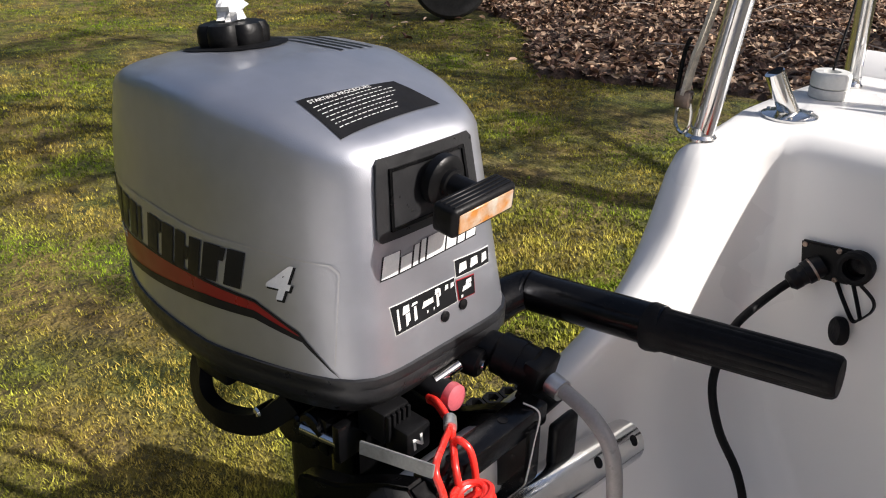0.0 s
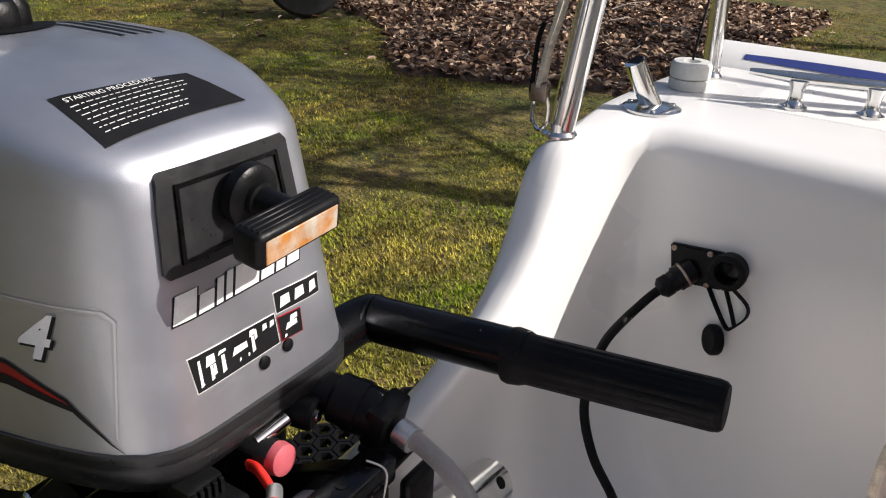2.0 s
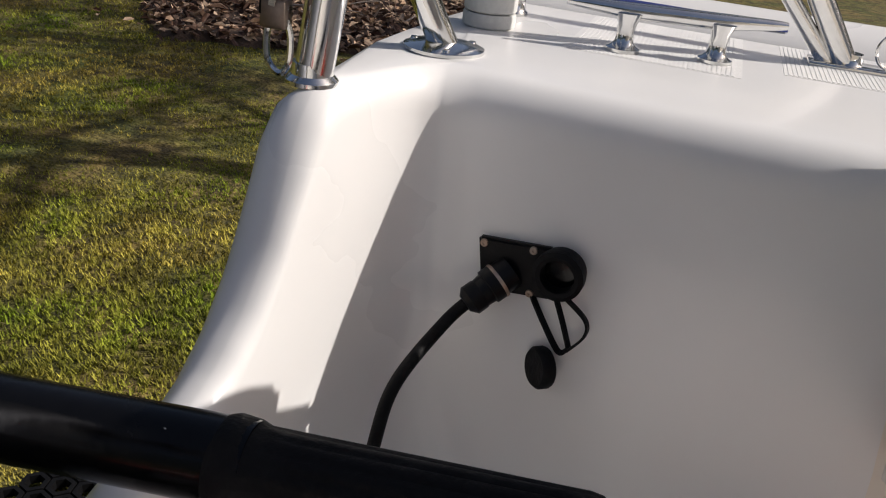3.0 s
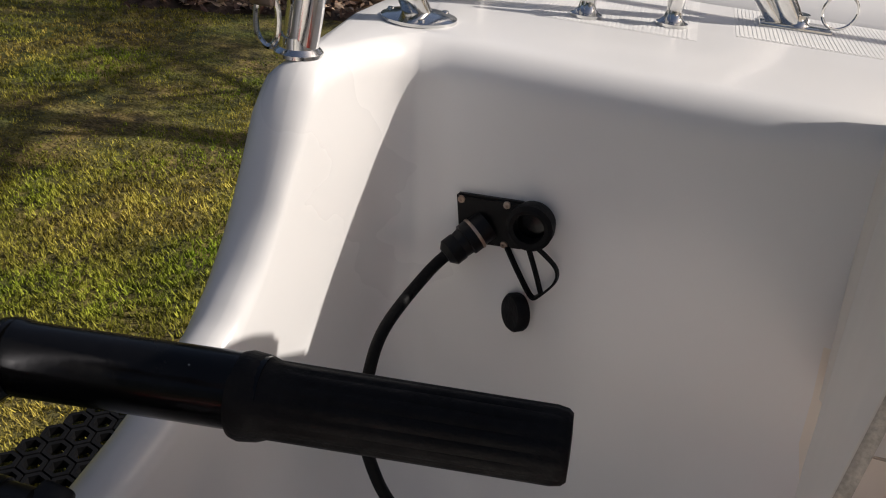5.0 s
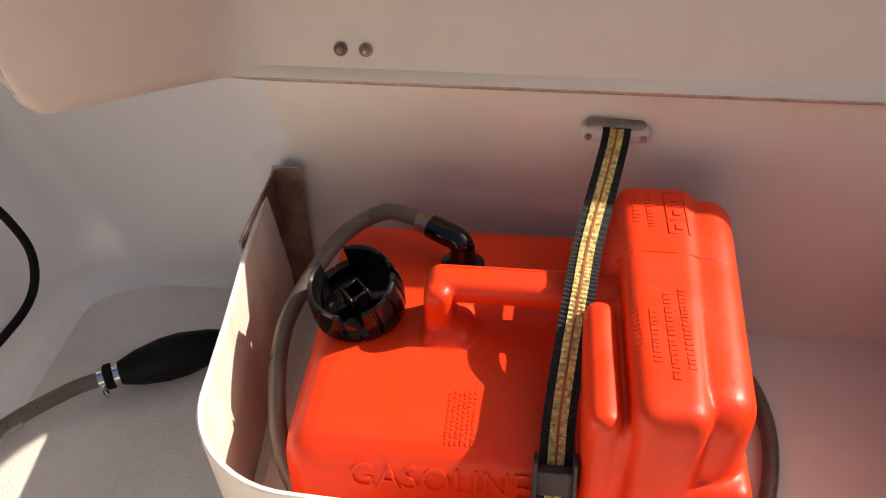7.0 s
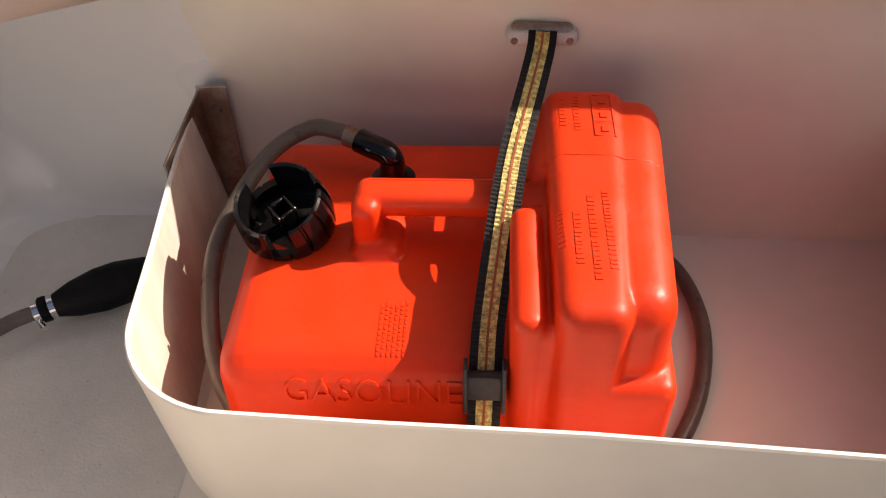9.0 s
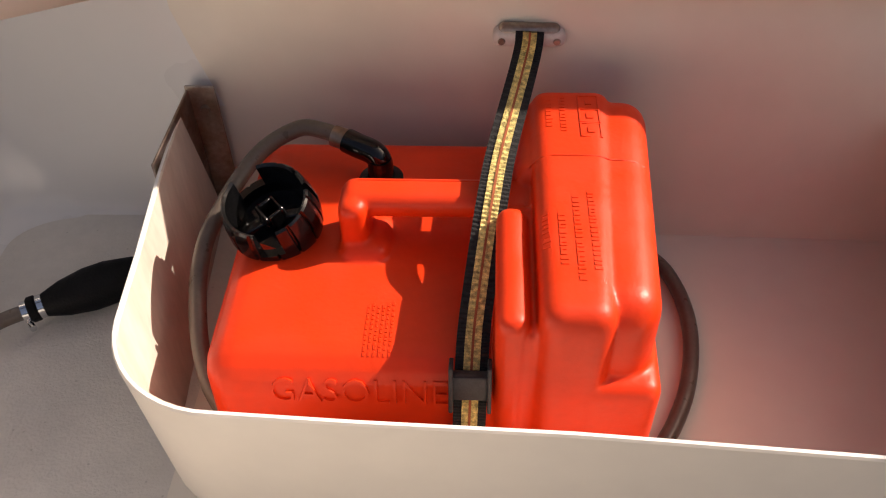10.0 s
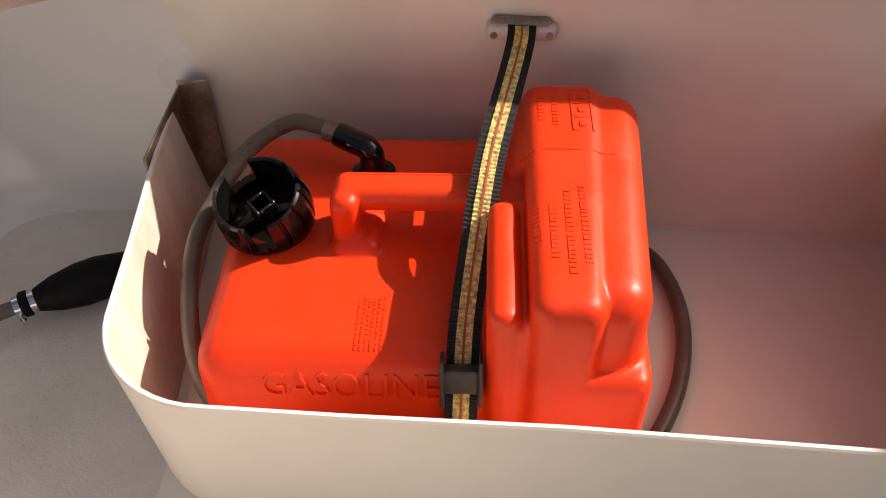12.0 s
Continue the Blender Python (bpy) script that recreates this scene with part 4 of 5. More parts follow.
rod_holder = thing("rail_socket", "short angled stainless tube socket on a round flange", "fitting")
b = Vector((-0.390, 1.138, 1.700))
part("flange", lathe([(0.037, 0), (0.037, 0.003), (0.032, 0.005), (0.016, 0.008)], Matrix.Translation(b), 32), CHROME, rod_holder)
part("socket", tube([b + Vector((0, 0, 0.004)), b + Vector((-0.011, -0.011, 0.030)), b + Vector((-0.023, -0.021, 0.060))], 0.0130, 24, 2, False), CHROME, rod_holder)
# dark disc drawn for the shade within the socket's mouth
part("bore", rod(b + Vector((-0.0230, -0.0210, 0.0602)), b + Vector((-0.0232, -0.0212, 0.0606)), 0.0115), RUBBER, rod_holder)
for k in range(3):
    a = k * 2.1 - 1.2
    part("screw", lathe([(0.0038, 0), (0.003, 0.0022)], Matrix.Translation(b + Vector((0.031 * math.cos(a), 0.031 * math.sin(a), 0.004))), 12), CHROME, rod_holder)

puck = thing("cable_gland", "round white plastic deck gland with a dark cable", "deck fitting")
b = Vector((-0.388, 1.280, 1.700))
part("base", lathe([(0.026, 0), (0.028, 0.002), (0.028, 0.013), (0.027, 0.015)], Matrix.Translation(b), 32), PLASTIC_WHITE, puck)
part("lid", lathe([(0.026, 0.016), (0.028, 0.018), (0.028, 0.034), (0.025, 0.038), (0.012, 0.038), (0.011, 0.030), (0.003, 0.030)], Matrix.Translation(b), 32), PLASTIC_WHITE, puck)
part("cable", tube([b + Vector((0, 0, 0.04)), b + Vector((0.002, 0.004, 0.07)), b + Vector((-0.004, 0.05, 0.13)), b + Vector((-0.012, 0.085, 0.2))], 0.0018, 6), RUBBER, puck)

cleat = thing("mooring_cleat", "polished open-base mooring cleat on the side deck", "cleat")
c1, c2 = Vector((-0.245, 1.268, 1.70)), Vector((-0.156, 1.292, 1.70))
d = (c2 - c1).normalized()
for c in (c1, c2):
    part("foot", lathe([(0.017, 0), (0.017, 0.004), (0.013, 0.006), (0.0095, 0.010), (0.0085, 0.018), (0.0095, 0.028), (0.014, 0.038)], Matrix.Translation(c), 20), CHROME, cleat)
part("bar", tube([c1 - d * 0.062 + Vector((0, 0, 0.043)), c1 - d * 0.02 + Vector((0, 0, 0.041)), c1 + Vector((0, 0, 0.040)), c1.lerp(c2, 0.5) + Vector((0, 0, 0.040)), c2 + Vector((0, 0, 0.040)), c2 + d * 0.02 + Vector((0, 0, 0.041)), c2 + d * 0.062 + Vector((0, 0, 0.043))],
     lambda t: 0.0082 - 0.0045 * abs(2 * t - 1) ** 3, 14, 6), CHROME, cleat)

# nonslip panel and gunwale
bm = box((-0.30, 1.236, 1.6985), (-0.128, 1.455, 1.7003))
bm = join(bm, box((-0.088, 1.290, 1.6985), (1.8, 1.455, 1.7003)))
for x0, x1, y0 in ((-0.296, -0.132, 1.239), (-0.084, 0.5, 1.293)):
    rib_set = []
    for k in range(int((x1 - x0) / 0.0045)):
        rib_set.append(box((x0 + k * 0.0045, y0, 1.6995), (x0 + k * 0.0045 + 0.0028, 1.452, 1.7007)))
    bm = join(bm, *rib_set)
tagged(obj("deck_panel", bm, DECK), "white ribbed nonslip deck panel", "deck", kind="structure")
gun = [[(x, y, z) for y, z in ((1.462, 1.697), (1.466, 1.704), (1.515, 1.727), (1.525, 1.7295), (1.538, 1.727), (1.546, 1.71), (1.55, 1.66), (1.53, 1.2), (1.40, 0.8))] for x in [(-0.42 + i * 0.1) for i in range(24)]]
bm = grid_mesh(gun)
bmesh.ops.recalc_face_normals(bm, faces=bm.faces)
tagged(obj("gunwale", bm, GEL), "light grey raised gunwale", "gunwale", kind="structure")

stripe = [(-0.366 + k * 0.0285, 0.003 + 0.0040 * math.sin(math.pi * k / 10) ** 0.8) for k in range(11)]
rows = [[(x, 1.480 + 0.0035 - h, 1.7110 - (h - 0.0035) * 0.47 + 0.0012), (x, 1.4955 + h - 0.006, 1.7178 + (h - 0.006) * 0.47 + 0.0012)] for x, h in stripe]
bm = grid_mesh(rows)
bmesh.ops.recalc_face_normals(bm, faces=bm.faces)
if sum((f.normal.z for f in bm.faces)) < 0:
    bmesh.ops.reverse_faces(bm, faces=bm.faces)
tagged(obj("gunwale_stripe", bm, BLUE), "dark blue tapered stripe along the gunwale", "stripe", kind="structure")

# ---- socket on the well's side ----
wall_tree = tree_of(bpy.data.objects["boat_stern"])


def on_wall(x, z):
    hit, normal, _, _ = wall_tree.ray_cast(Vector((x, 0.5, z)), Vector((0, 1, 0)))
    return hit, (normal if normal.y < 0 else -normal)


def power_socket():
    s = thing("power_socket", "black twin deck socket with a plugged cable and hanging cap", "socket")
    o, n = on_wall(-0.268, 1.558)
    ax = Vector((0, 0, 1)).cross(n).normalized()
    if ax.x < 0:
        ax = -ax
    m = basis_matrix(o, ax, (0.0, 0, 1)) @ Matrix.Rotation(0.17, 4, "Z") @ Matrix.Scale(1.06, 4)
    part("plate", extrude([(-0.036, -0.024), (0.022, -0.026), (0.026, 0.018), (-0.036, 0.022)], 0.007, m, 0.002), BLACK, s)
    rm = m @ Matrix.Translation((0.032, 0.000, 0))
    part("ring", lathe([(0.019, 0.002), (0.0205, 0.010), (0.0205, 0.018), (0.017, 0.020), (0.0135, 0.019), (0.013, 0.008)], rm, 32), RUBBER, s, "open black socket ring")
    part("contact", lathe([(0.013, 0.007), (0.013, 0.008), (0.003, 0.009)], rm, 24), GLOSS, s)
    for x, y in ((-0.031, 0.017), (0.010, 0.015), (0.006, -0.022)):
        part("screw", lathe([(0.0035, 0.0065), (0.003, 0.0085), (0.0012, 0.0085), (0.001, 0.0075)], m @ Matrix.Translation((x, y, 0)), 12), STEEL, s)
    a = m @ Vector((-0.010, -0.006, 0.004))
    d = (m.to_3x3() @ Vector((-0.65, -0.46, 0.62))).normalized()
    part("plug", lathe([(0.0145, 0), (0.0145, 0.012), (0.0155, 0.013), (0.0155, 0.024), (0.0135, 0.025), (0.013, 0.032), (0.0138, 0.033), (0.0138, 0.043), (0.008, 0.048)], axis_matrix(a, d), 24,
         twist=lambda t, k: 1 - (0.05 if k in (5, 6, 7) and math.cos(t * 6) > 0 else 0)), BLACK, s, "black cable plug")
    part("plug_ring", lathe([(0.0158, 0.0125), (0.0162, 0.014), (0.0158, 0.0155)], axis_matrix(a, d), 24, caps=False), STEEL, s)
    part("cap", lathe([(0.004, 0), (0.0175, 0.001), (0.0185, 0.003), (0.0185, 0.010), (0.016, 0.013), (0.004, 0.013)], axis_matrix(m @ Vector((0.022, -0.083, 0.012)), m.to_3x3() @ Vector((-0.62, 0.15, 0.65))), 24), RUBBER, s, "hanging black rubber cap")
    for pts in (((0.008, -0.024, 0.006), (0.020, -0.045, 0.012), (0.032, -0.066, 0.014), (0.040, -0.062, 0.014)), ((0.030, -0.022, 0.012), (0.036, -0.042, 0.014), (0.040, -0.064, 0.012)),
                ((0.038, -0.020, 0.012), (0.053, -0.036, 0.012), (0.053, -0.049, 0.014), (0.040, -0.063, 0.016))):
        part("cap_strap", tube([m @ Vector(p) for p in pts], 0.003, 6, 6, flat=(0.0055, 0.0022)), RUBBER, s)
    return a + d * 0.046, d


plug_end, plug_dir = power_socket()
tagged(obj("power_cable", tube([plug_end - plug_dir * 0.01, plug_end + plug_dir * 0.02 + Vector((0, 0, -0.004)), (-0.335, 0.933, 1.484), (-0.339, 0.907, 1.448), (-0.337, 0.893, 1.404), (-0.316, 0.886, 1.352), (-0.282, 0.883, 1.304), (-0.263, 0.876, 1.256), (-0.264, 0.852, 1.212), (-0.285, 0.815, 1.182), (-0.297, 0.757, 1.190), (-0.335, 0.657, 1.257), (-0.345, 0.603, 1.257), (-0.350, 0.559, 1.246)], 0.0056, 12), RUBBER), "black power cable hanging from the socket", "cable")


# ---- locker: bent white board, lid, bracket ----
BOX_TOP, BOX_X, BOX_Y = 1.350, 0.036, 0.497
# the locker and what it holds are drawn at 1 : 1.04 and set out from this point
AT = Vector((0.390, 0.145, 1.896))
LOCKER = Matrix.Translation(AT) @ Matrix.Scale(1.04, 4) @ Matrix.Translation(-AT)


def locker():
    plan = [Vector((BOX_X, 0.955)), Vector((BOX_X + 0.012, 0.80)), Vector((BOX_X + 0.025, 0.68))]
    cx, cy, r = BOX_X + 0.031 + 0.108, BOX_Y + 0.116, 0.108
    for i in range(1, 13):
        a = math.pi + math.pi / 2 * i / 12
        plan.append(Vector((cx + r * math.cos(a), cy + 0.108 * math.sin(a))))
    plan += [Vector((0.29, 0.500)), Vector((0.46, 0.495)), Vector((0.7, 0.481)), Vector((1.6, 0.44))]
    rows = []
    for i, p in enumerate(plan):
        t = (plan[min(i + 1, len(plan) - 1)] - plan[max(i - 1, 0)]).normalized()
        n = Vector((-t.y, t.x))
        inner = p + n * 0.006
        col = [(p.x + 0.004, p.y + 0.012, 1.10), (p.x, p.y, BOX_TOP - 0.002), (p.x + n.x * 0.0015, p.y + n.y * 0.0015, BOX_TOP), (inner.x - n.x * 0.0015, inner.y - n.y * 0.0015, BOX_TOP), (inner.x, inner.y, BOX_TOP - 0.002), (inner.x + 0.004, inner.y + 0.012, 1.10)]
        rows.append(col)
    bm = grid_mesh(rows)
    bmesh.ops.recalc_face_normals(bm, faces=bm.faces)
    for f in bm.faces:
        # top edge coloured whiter, for the light that it catches
        if abs(f.normal.z) > 0.6 and f.calc_center_median().z > BOX_TOP - 0.004:
            f.material_index = 1
        elif f.calc_center_median().x < 0.2 and f.normal.dot(Vector((0.17, 0.75, 1.2)) - f.calc_center_median()) > 0:
            # inner face, with its shade put into the colour
            f.material_index = 2
    board = obj("locker_front", bm, [GEL_OLD, RIM, SHADED_BOARD], angle=35)
    board.matrix_basis = LOCKER
    tagged(board, "curved cream gelcoat locker front with its top edge whitened as lit", "locker", kind="structure")
    br = thing("locker_bracket", "weathered stainless angle bracket joining the locker to the wall", "bracket")
    br.matrix_basis = LOCKER
    part("flange", box((0.043, 0.935, 1.14), (0.078, 0.9385, 1.363), 0.001, 1), STEEL, br)
    part("web", box((0.0435, 0.80, 1.14), (0.0465, 0.9385, 1.358), 0.001, 1), STEEL, br)
    part("bolt", lathe([(0.006, 0), (0.005, 0.004)], axis_matrix((0.062, 0.935, 1.332), (0, -1, 0)), 10), STEEL, br)


locker()


def lid():
    """The opened lid: leans back on its hinge, with a deep end skirt."""
    top = thing("open_hatch", "open cream gelcoat locker hatch leaning against the coaming", "hatch")
    top.matrix_basis = LOCKER
    u, n = Vector((0, 0.342, 0.940)), Vector((0, -0.940, 0.342))
    o = Vector((0.034, 0.896, 1.502))
    L = 0.375
    rows = []
    ends = [(-0.074, 0.265), (-0.0725, 0.259), (-0.0695, 0.248), (-0.0655, 0.235), (-0.062, 0.222), (-0.048, 0.17), (-0.034, 0.12), (-0.020, 0.075), (-0.008, 0.038), (0.004, 0.014), (0.020, 0.003), (0.05, 0.0), (0.15, 0.0), (0.6, 0.0), (1.3, 0.0)]
    for dx, depth in ends:
        row, dn = [], depth * 1.117
        dx = dx * 0.82 if dx < 0 else dx
        for k in (0, 0.03, 0.1, 0.35, 0.6, 0.85, 1.0):
            rise = 0.046 * max(0.0, (depth - 0.215) / 0.05) ** 3      # rounded corner
            h = rise + (L - rise) * k
            p = o + Vector((dx, 0, 0)) + u * h + n * dn * (1 + 0.5 * (h - 0.047) * min(1.0, depth / 0.05))
            p.x += 0.133 * (h - 0.047) * depth / 0.265      # the end flares
            row.append(p)
        if dn < 0.01:      # rolled lower lip
            row[0] = row[0] + n * 0.010
        rows.append(row)
    bm = grid_mesh(rows)
    bmesh.ops.recalc_face_normals(bm, faces=bm.faces)
    if sum((f.normal * f.calc_area() for f in bm.faces), Vector()).dot(n) < 0:
        bmesh.ops.reverse_faces(bm, faces=bm.faces)
    shell = part("shell", bm, [GEL_OLD, RAW], top)
    s = shell.modifiers.new("thickness", "SOLIDIFY")
    s.thickness, s.offset, s.material_offset_rim = 0.006, -1, 1
    # unseen skirt added along the lid's free edge to keep sun off its end
    rows = [[o + Vector((x, 0, 0)) + u * (L + 0.002 - r * 0.2) + n * dn for dn, r in ((0.0, 0.06), (0.02, 0.02), (0.05, 0), (0.12, 0), (0.33 if x < 0.42 else 0.19, 0))] for x in (0.006, 0.15, 0.28, 0.41, 0.45, 0.55, 0.60)]
    rows.insert(0, [o + Vector((0.0 - dn * 0.045, 0, 0)) + u * (L + 0.002 - r * 0.2) + n * dn for dn, r in ((0.0, 0.06), (0.02, 0.02), (0.06, 0), (0.14, 0), (0.34, 0))])
    bm = grid_mesh(rows)
    skirt = part("front_skirt", bm, GEL_OLD, top)
    s = skirt.modifiers.new("thickness", "SOLIDIFY")
    s.thickness = 0.006
    # hidden strip added behind the lid's end to block a sliver of sun
    rib = [[o + Vector((x, 0, 0)) + u * k + n * -d for k, d in ((0.02, -0.002), (0.02, 0.036), (0.16, 0.050), (0.28, 0.054), (0.345, 0.058), (0.355, -0.002))] for x in (0.004, 0.018)]
    bm = grid_mesh(rib, close=True)
    for e in (list(bm.verts)[:6], list(bm.verts)[-6:]):
        bm.faces.new(e)
    bmesh.ops.recalc_face_normals(bm, faces=bm.faces)
    part("stiffening_rib", bm, GEL_OLD, top)
    for dx in (0.114, 0.140):
        p = o + Vector((dx, 0, 0)) + u * 0.030
        part("bolt", join(lathe([(0.0072, 0), (0.0072, 0.0012)], axis_matrix(p, n), 18), lathe([(0.0045, 0.0012), (0.0045, 0.005), (0.003, 0.006)], axis_matrix(p, n), 6)), STEEL, top)


lid()


# ---- fuel tank ----
def fuel_tank():
    tank = thing("fuel_tank", "bright red plastic fuel tank strapped in the locker", "fuel tank")
    tank.matrix_basis = LOCKER
    def block(lo, hi, bevel, seg=4, lean=0.0, draft=0.0):
        """A rounded block; lean draws its right side in towards the front, draft its left side in towards the top."""
        b = box(lo, hi, bevel, seg)
        for v in b.verts:
            f = (hi[1] - v.co.y) / (hi[1] - lo[1])
            if v.co.x > (lo[0] + hi[0]) / 2:
                v.co.x -= lean * f
            else:
                v.co.x += draft * (v.co.z - lo[2]) / (hi[2] - lo[2])
        return b

    low = block((0.141, 0.566, 1.168), (0.46, 0.880, 1.340), 0.030)               # low part, its top falling to the front
    for v in low.verts:
        if v.co.z > 1.25:
            v.co.z += (v.co.y - 0.85) * 0.045
        if v.co.y < 0.65:
            v.co.y += (v.co.z - 1.32) * 0.10
    bms = [low,
           block((0.432, 0.548, 1.168), (0.512, 0.852, 1.424), 0.016, 4, 0.022),   # raised end
           block((0.399, 0.554, 1.200), (0.4255, 0.694, 1.408), 0.011, 4),         # rib beside the strap
           block((0.402, 0.558, 1.168), (0.450, 0.710, 1.396), 0.012, 4),
           block((0.395, 0.700, 1.280), (0.450, 0.760, 1.392), 0.012, 3),          # root of the handle
           block((0.385, 0.735, 1.250), (0.450, 0.846, 1.412), 0.012, 3, 0.0, 0.036),
           block((0.470, 0.561, 1.190), (0.549, 0.850, 1.419), 0.027, 6, 0.020),   # shoulder
           block((0.470, 0.546, 1.168), (0.550, 0.853, 1.336), 0.013, 4, 0.013),   # foot under the shoulder
           block((0.254, 0.714, 1.364), (0.42, 0.752, 1.392), 0.012, 4),           # bar of the handle
           block((0.252, 0.702, 1.30), (0.280, 0.752, 1.390), 0.012, 4),
           block((0.250, 0.690, 1.30), (0.300, 0.752, 1.345), 0.014, 4),
           box((0.20, 0.5655, 1.262), (0.40, 0.58, 1.272), 0.003, 2)]               # moulded line under the lettering
    bm = join(*bms)
    ob = part("tank_body", bm, RED, tank)
    r = ob.modifiers.new("moulding", "REMESH")
    r.mode, r.voxel_size, r.use_smooth_shade = "VOXEL", 0.0022, True
    s = ob.modifiers.new("soft", "SMOOTH")
    s.iterations, s.factor = 8, 0.5
    skin = finished_tree(ob)
    # the mould's parting line
    seam = []
    for k in range(30):
        hit = skin.ray_cast(Vector((0.25 + k * 0.0105, 0.742, 1.6)), Vector((0, 0, -1)))[0]
        if hit:
            seam.append(hit)
    part("parting_line", tube(seam, 0.0009, 6, 1, False), RED, tank)
    # filler cap with tall lugs
    cm = basis_matrix((0.187, 0.742, 1.321), (1, 0, 0.10), (0, 1, 0.30))
    cap = part("filler_cap", lathe([(0.036, 0), (0.041, 0.003), (0.0455, 0.016), (0.0470, 0.030), (0.0465, 0.034), (0.038, 0.034), (0.036, 0.022), (0.004, 0.022)], cm, 168, twist=lambda a, k: 1 - 0.05 * (math.cos(a * 14) > 0.9) * (k < 5)), CAP, tank, "black ribbed filler cap with raised lugs", angle=28)
    for a0, a1 in ((148, 262), (292, 372), (22, 108)):
        arc = []
        for i in range(41):
            a = radians(a0 + (a1 - a0) * i / 40)
            g = 0.05 if math.cos(a * 14) > 0.9 else 0.0
            arc.append([cm @ Vector((rr * math.cos(a), rr * math.sin(a), z)) for rr, z in ((0.0470 * (1 - g), 0.030), (0.0455 * (1 - g), 0.048), (0.0425 * (1 - g), 0.062), (0.0405, 0.064), (0.0380, 0.062), (0.038, 0.030))])
        lug = grid_mesh(arc)
        lug.verts.ensure_lookup_table()
        for e in (lug.verts[:6], lug.verts[-6:]):
            lug.faces.new(e)
        bmesh.ops.recalc_face_normals(lug, faces=lug.faces)
        part("lug", lug, CAP, cap, angle=28)
    part("cap_arm", box((-0.036, -0.006, 0.020), (-0.006, 0.006, 0.034), 0.002, 2, cm @ Matrix.Rotation(0.5, 4, "Z")), CAP, cap)
    part("cap_arm", box((0.006, -0.006, 0.020), (0.036, 0.006, 0.034), 0.002, 2, cm @ Matrix.Rotation(0.15, 4, "Z")), CAP, cap)
    stud = join(*[box(p, q, 0.0012, 1, cm @ Matrix.Rotation(0.7, 4, "Z")) for p, q in (((-0.011, -0.011, 0.020), (-0.007, 0.011, 0.048)), ((0.007, -0.011, 0.020), (0.011, 0.011, 0.048)), ((-0.007, 0.007, 0.020), (0.007, 0.011, 0.048)), ((-0.007, -0.011, 0.020), (0.007, -0.007, 0.048)))])
    part("cap_stud", stud, CAP, cap, "hollow square stud")
    part("outlet", lathe([(0.023, 0), (0.023, 0.005), (0.014, 0.009), (0.012, 0.03)], axis_matrix((0.281, 0.808, 1.334), (0, 0, 1)), 24), GLOSS, tank, "black outlet fitting")
    part("elbow", tube([(0.281, 0.808, 1.342), (0.281, 0.810, 1.358), (0.274, 0.814, 1.367), (0.258, 0.820, 1.371), (0.246, 0.826, 1.373)], 0.0128, 18, 5), CAP, tank, "black hose elbow")
    part("hose_clip", rod((0.249, 0.825, 1.373), (0.232, 0.831, 1.375), 0.0112), STEEL, tank, "brass hose clip")
    txt = letters("GASOLINE", 0.0335, 0.0020, bold=-0.0004)
    fm = basis_matrix((0.203, 0.40, 1.290), (1, 0, 0), (0, 0, 1))
    part("raised_lettering", emboss(cut_up(txt, 0.008), fm, (0, 1, 0), skin, 0.0006), RED, tank, smooth=False)
    rnd = random.Random(5)

    def mould_row(x0, y0, ln, h, name):
        """Small raised text, too fine to read, as a row of bars."""
        bm = bmesh.new()
        y = y0
        while y < y0 + ln:
            w = rnd.uniform(0.002, 0.0042)
            bm = join(bm, box((x0, y, -0.0005), (x0 + h * rnd.uniform(0.75, 1), y + w, 0.0005)))
            if rnd.random() < 0.5:
                bm = join(bm, box((x0, y + w, -0.0005), (x0 + h * 0.25, y + w + 0.0014, 0.0005)))
            y += w + rnd.uniform(0.0012, 0.003)
        part(name, emboss(bm, Matrix.Translation((0, 0, 1.6)), (0, 0, -1), skin, 0.0002), RED, tank, smooth=False)

    for x0, y0, ln in ((0.437, 0.625, 0.040), (0.450, 0.605, 0.060), (0.463, 0.588, 0.098), (0.476, 0.600, 0.090), (0.446, 0.785, 0.042), (0.459, 0.778, 0.055)):
        mould_row(x0, y0, ln, 0.006, "mould_text")
    for k in range(6):
        mould_row(0.285 + k * 0.0045, 0.585, 0.055, 0.0022, "mould_text")
    for k in range(3):
        y = 0.770 + k * 0.022
        frame_bm = join(*[box(p, q) for p, q in (((0.477, y, -0.0008), (0.4785, y + 0.021, 0.0008)), ((0.4955, y, -0.0008), (0.497, y + 0.021, 0.0008)), ((0.477, y, -0.0008), (0.497, y + 0.0015, 0.0008)), ((0.477, y + 0.0195, -0.0008), (0.497, y + 0.021, 0.0008)), ((0.484, y + 0.006, -0.0008), (0.490, y + 0.008, 0.0008)), ((0.484, y + 0.008, -0.0008), (0.486, y + 0.014, 0.0008)))])
        part("mould_symbol", emboss(frame_bm, Matrix.Translation((0, 0, 1.6)), (0, 0, -1), skin, 0.0002), RED, tank, smooth=False)


fuel_tank()
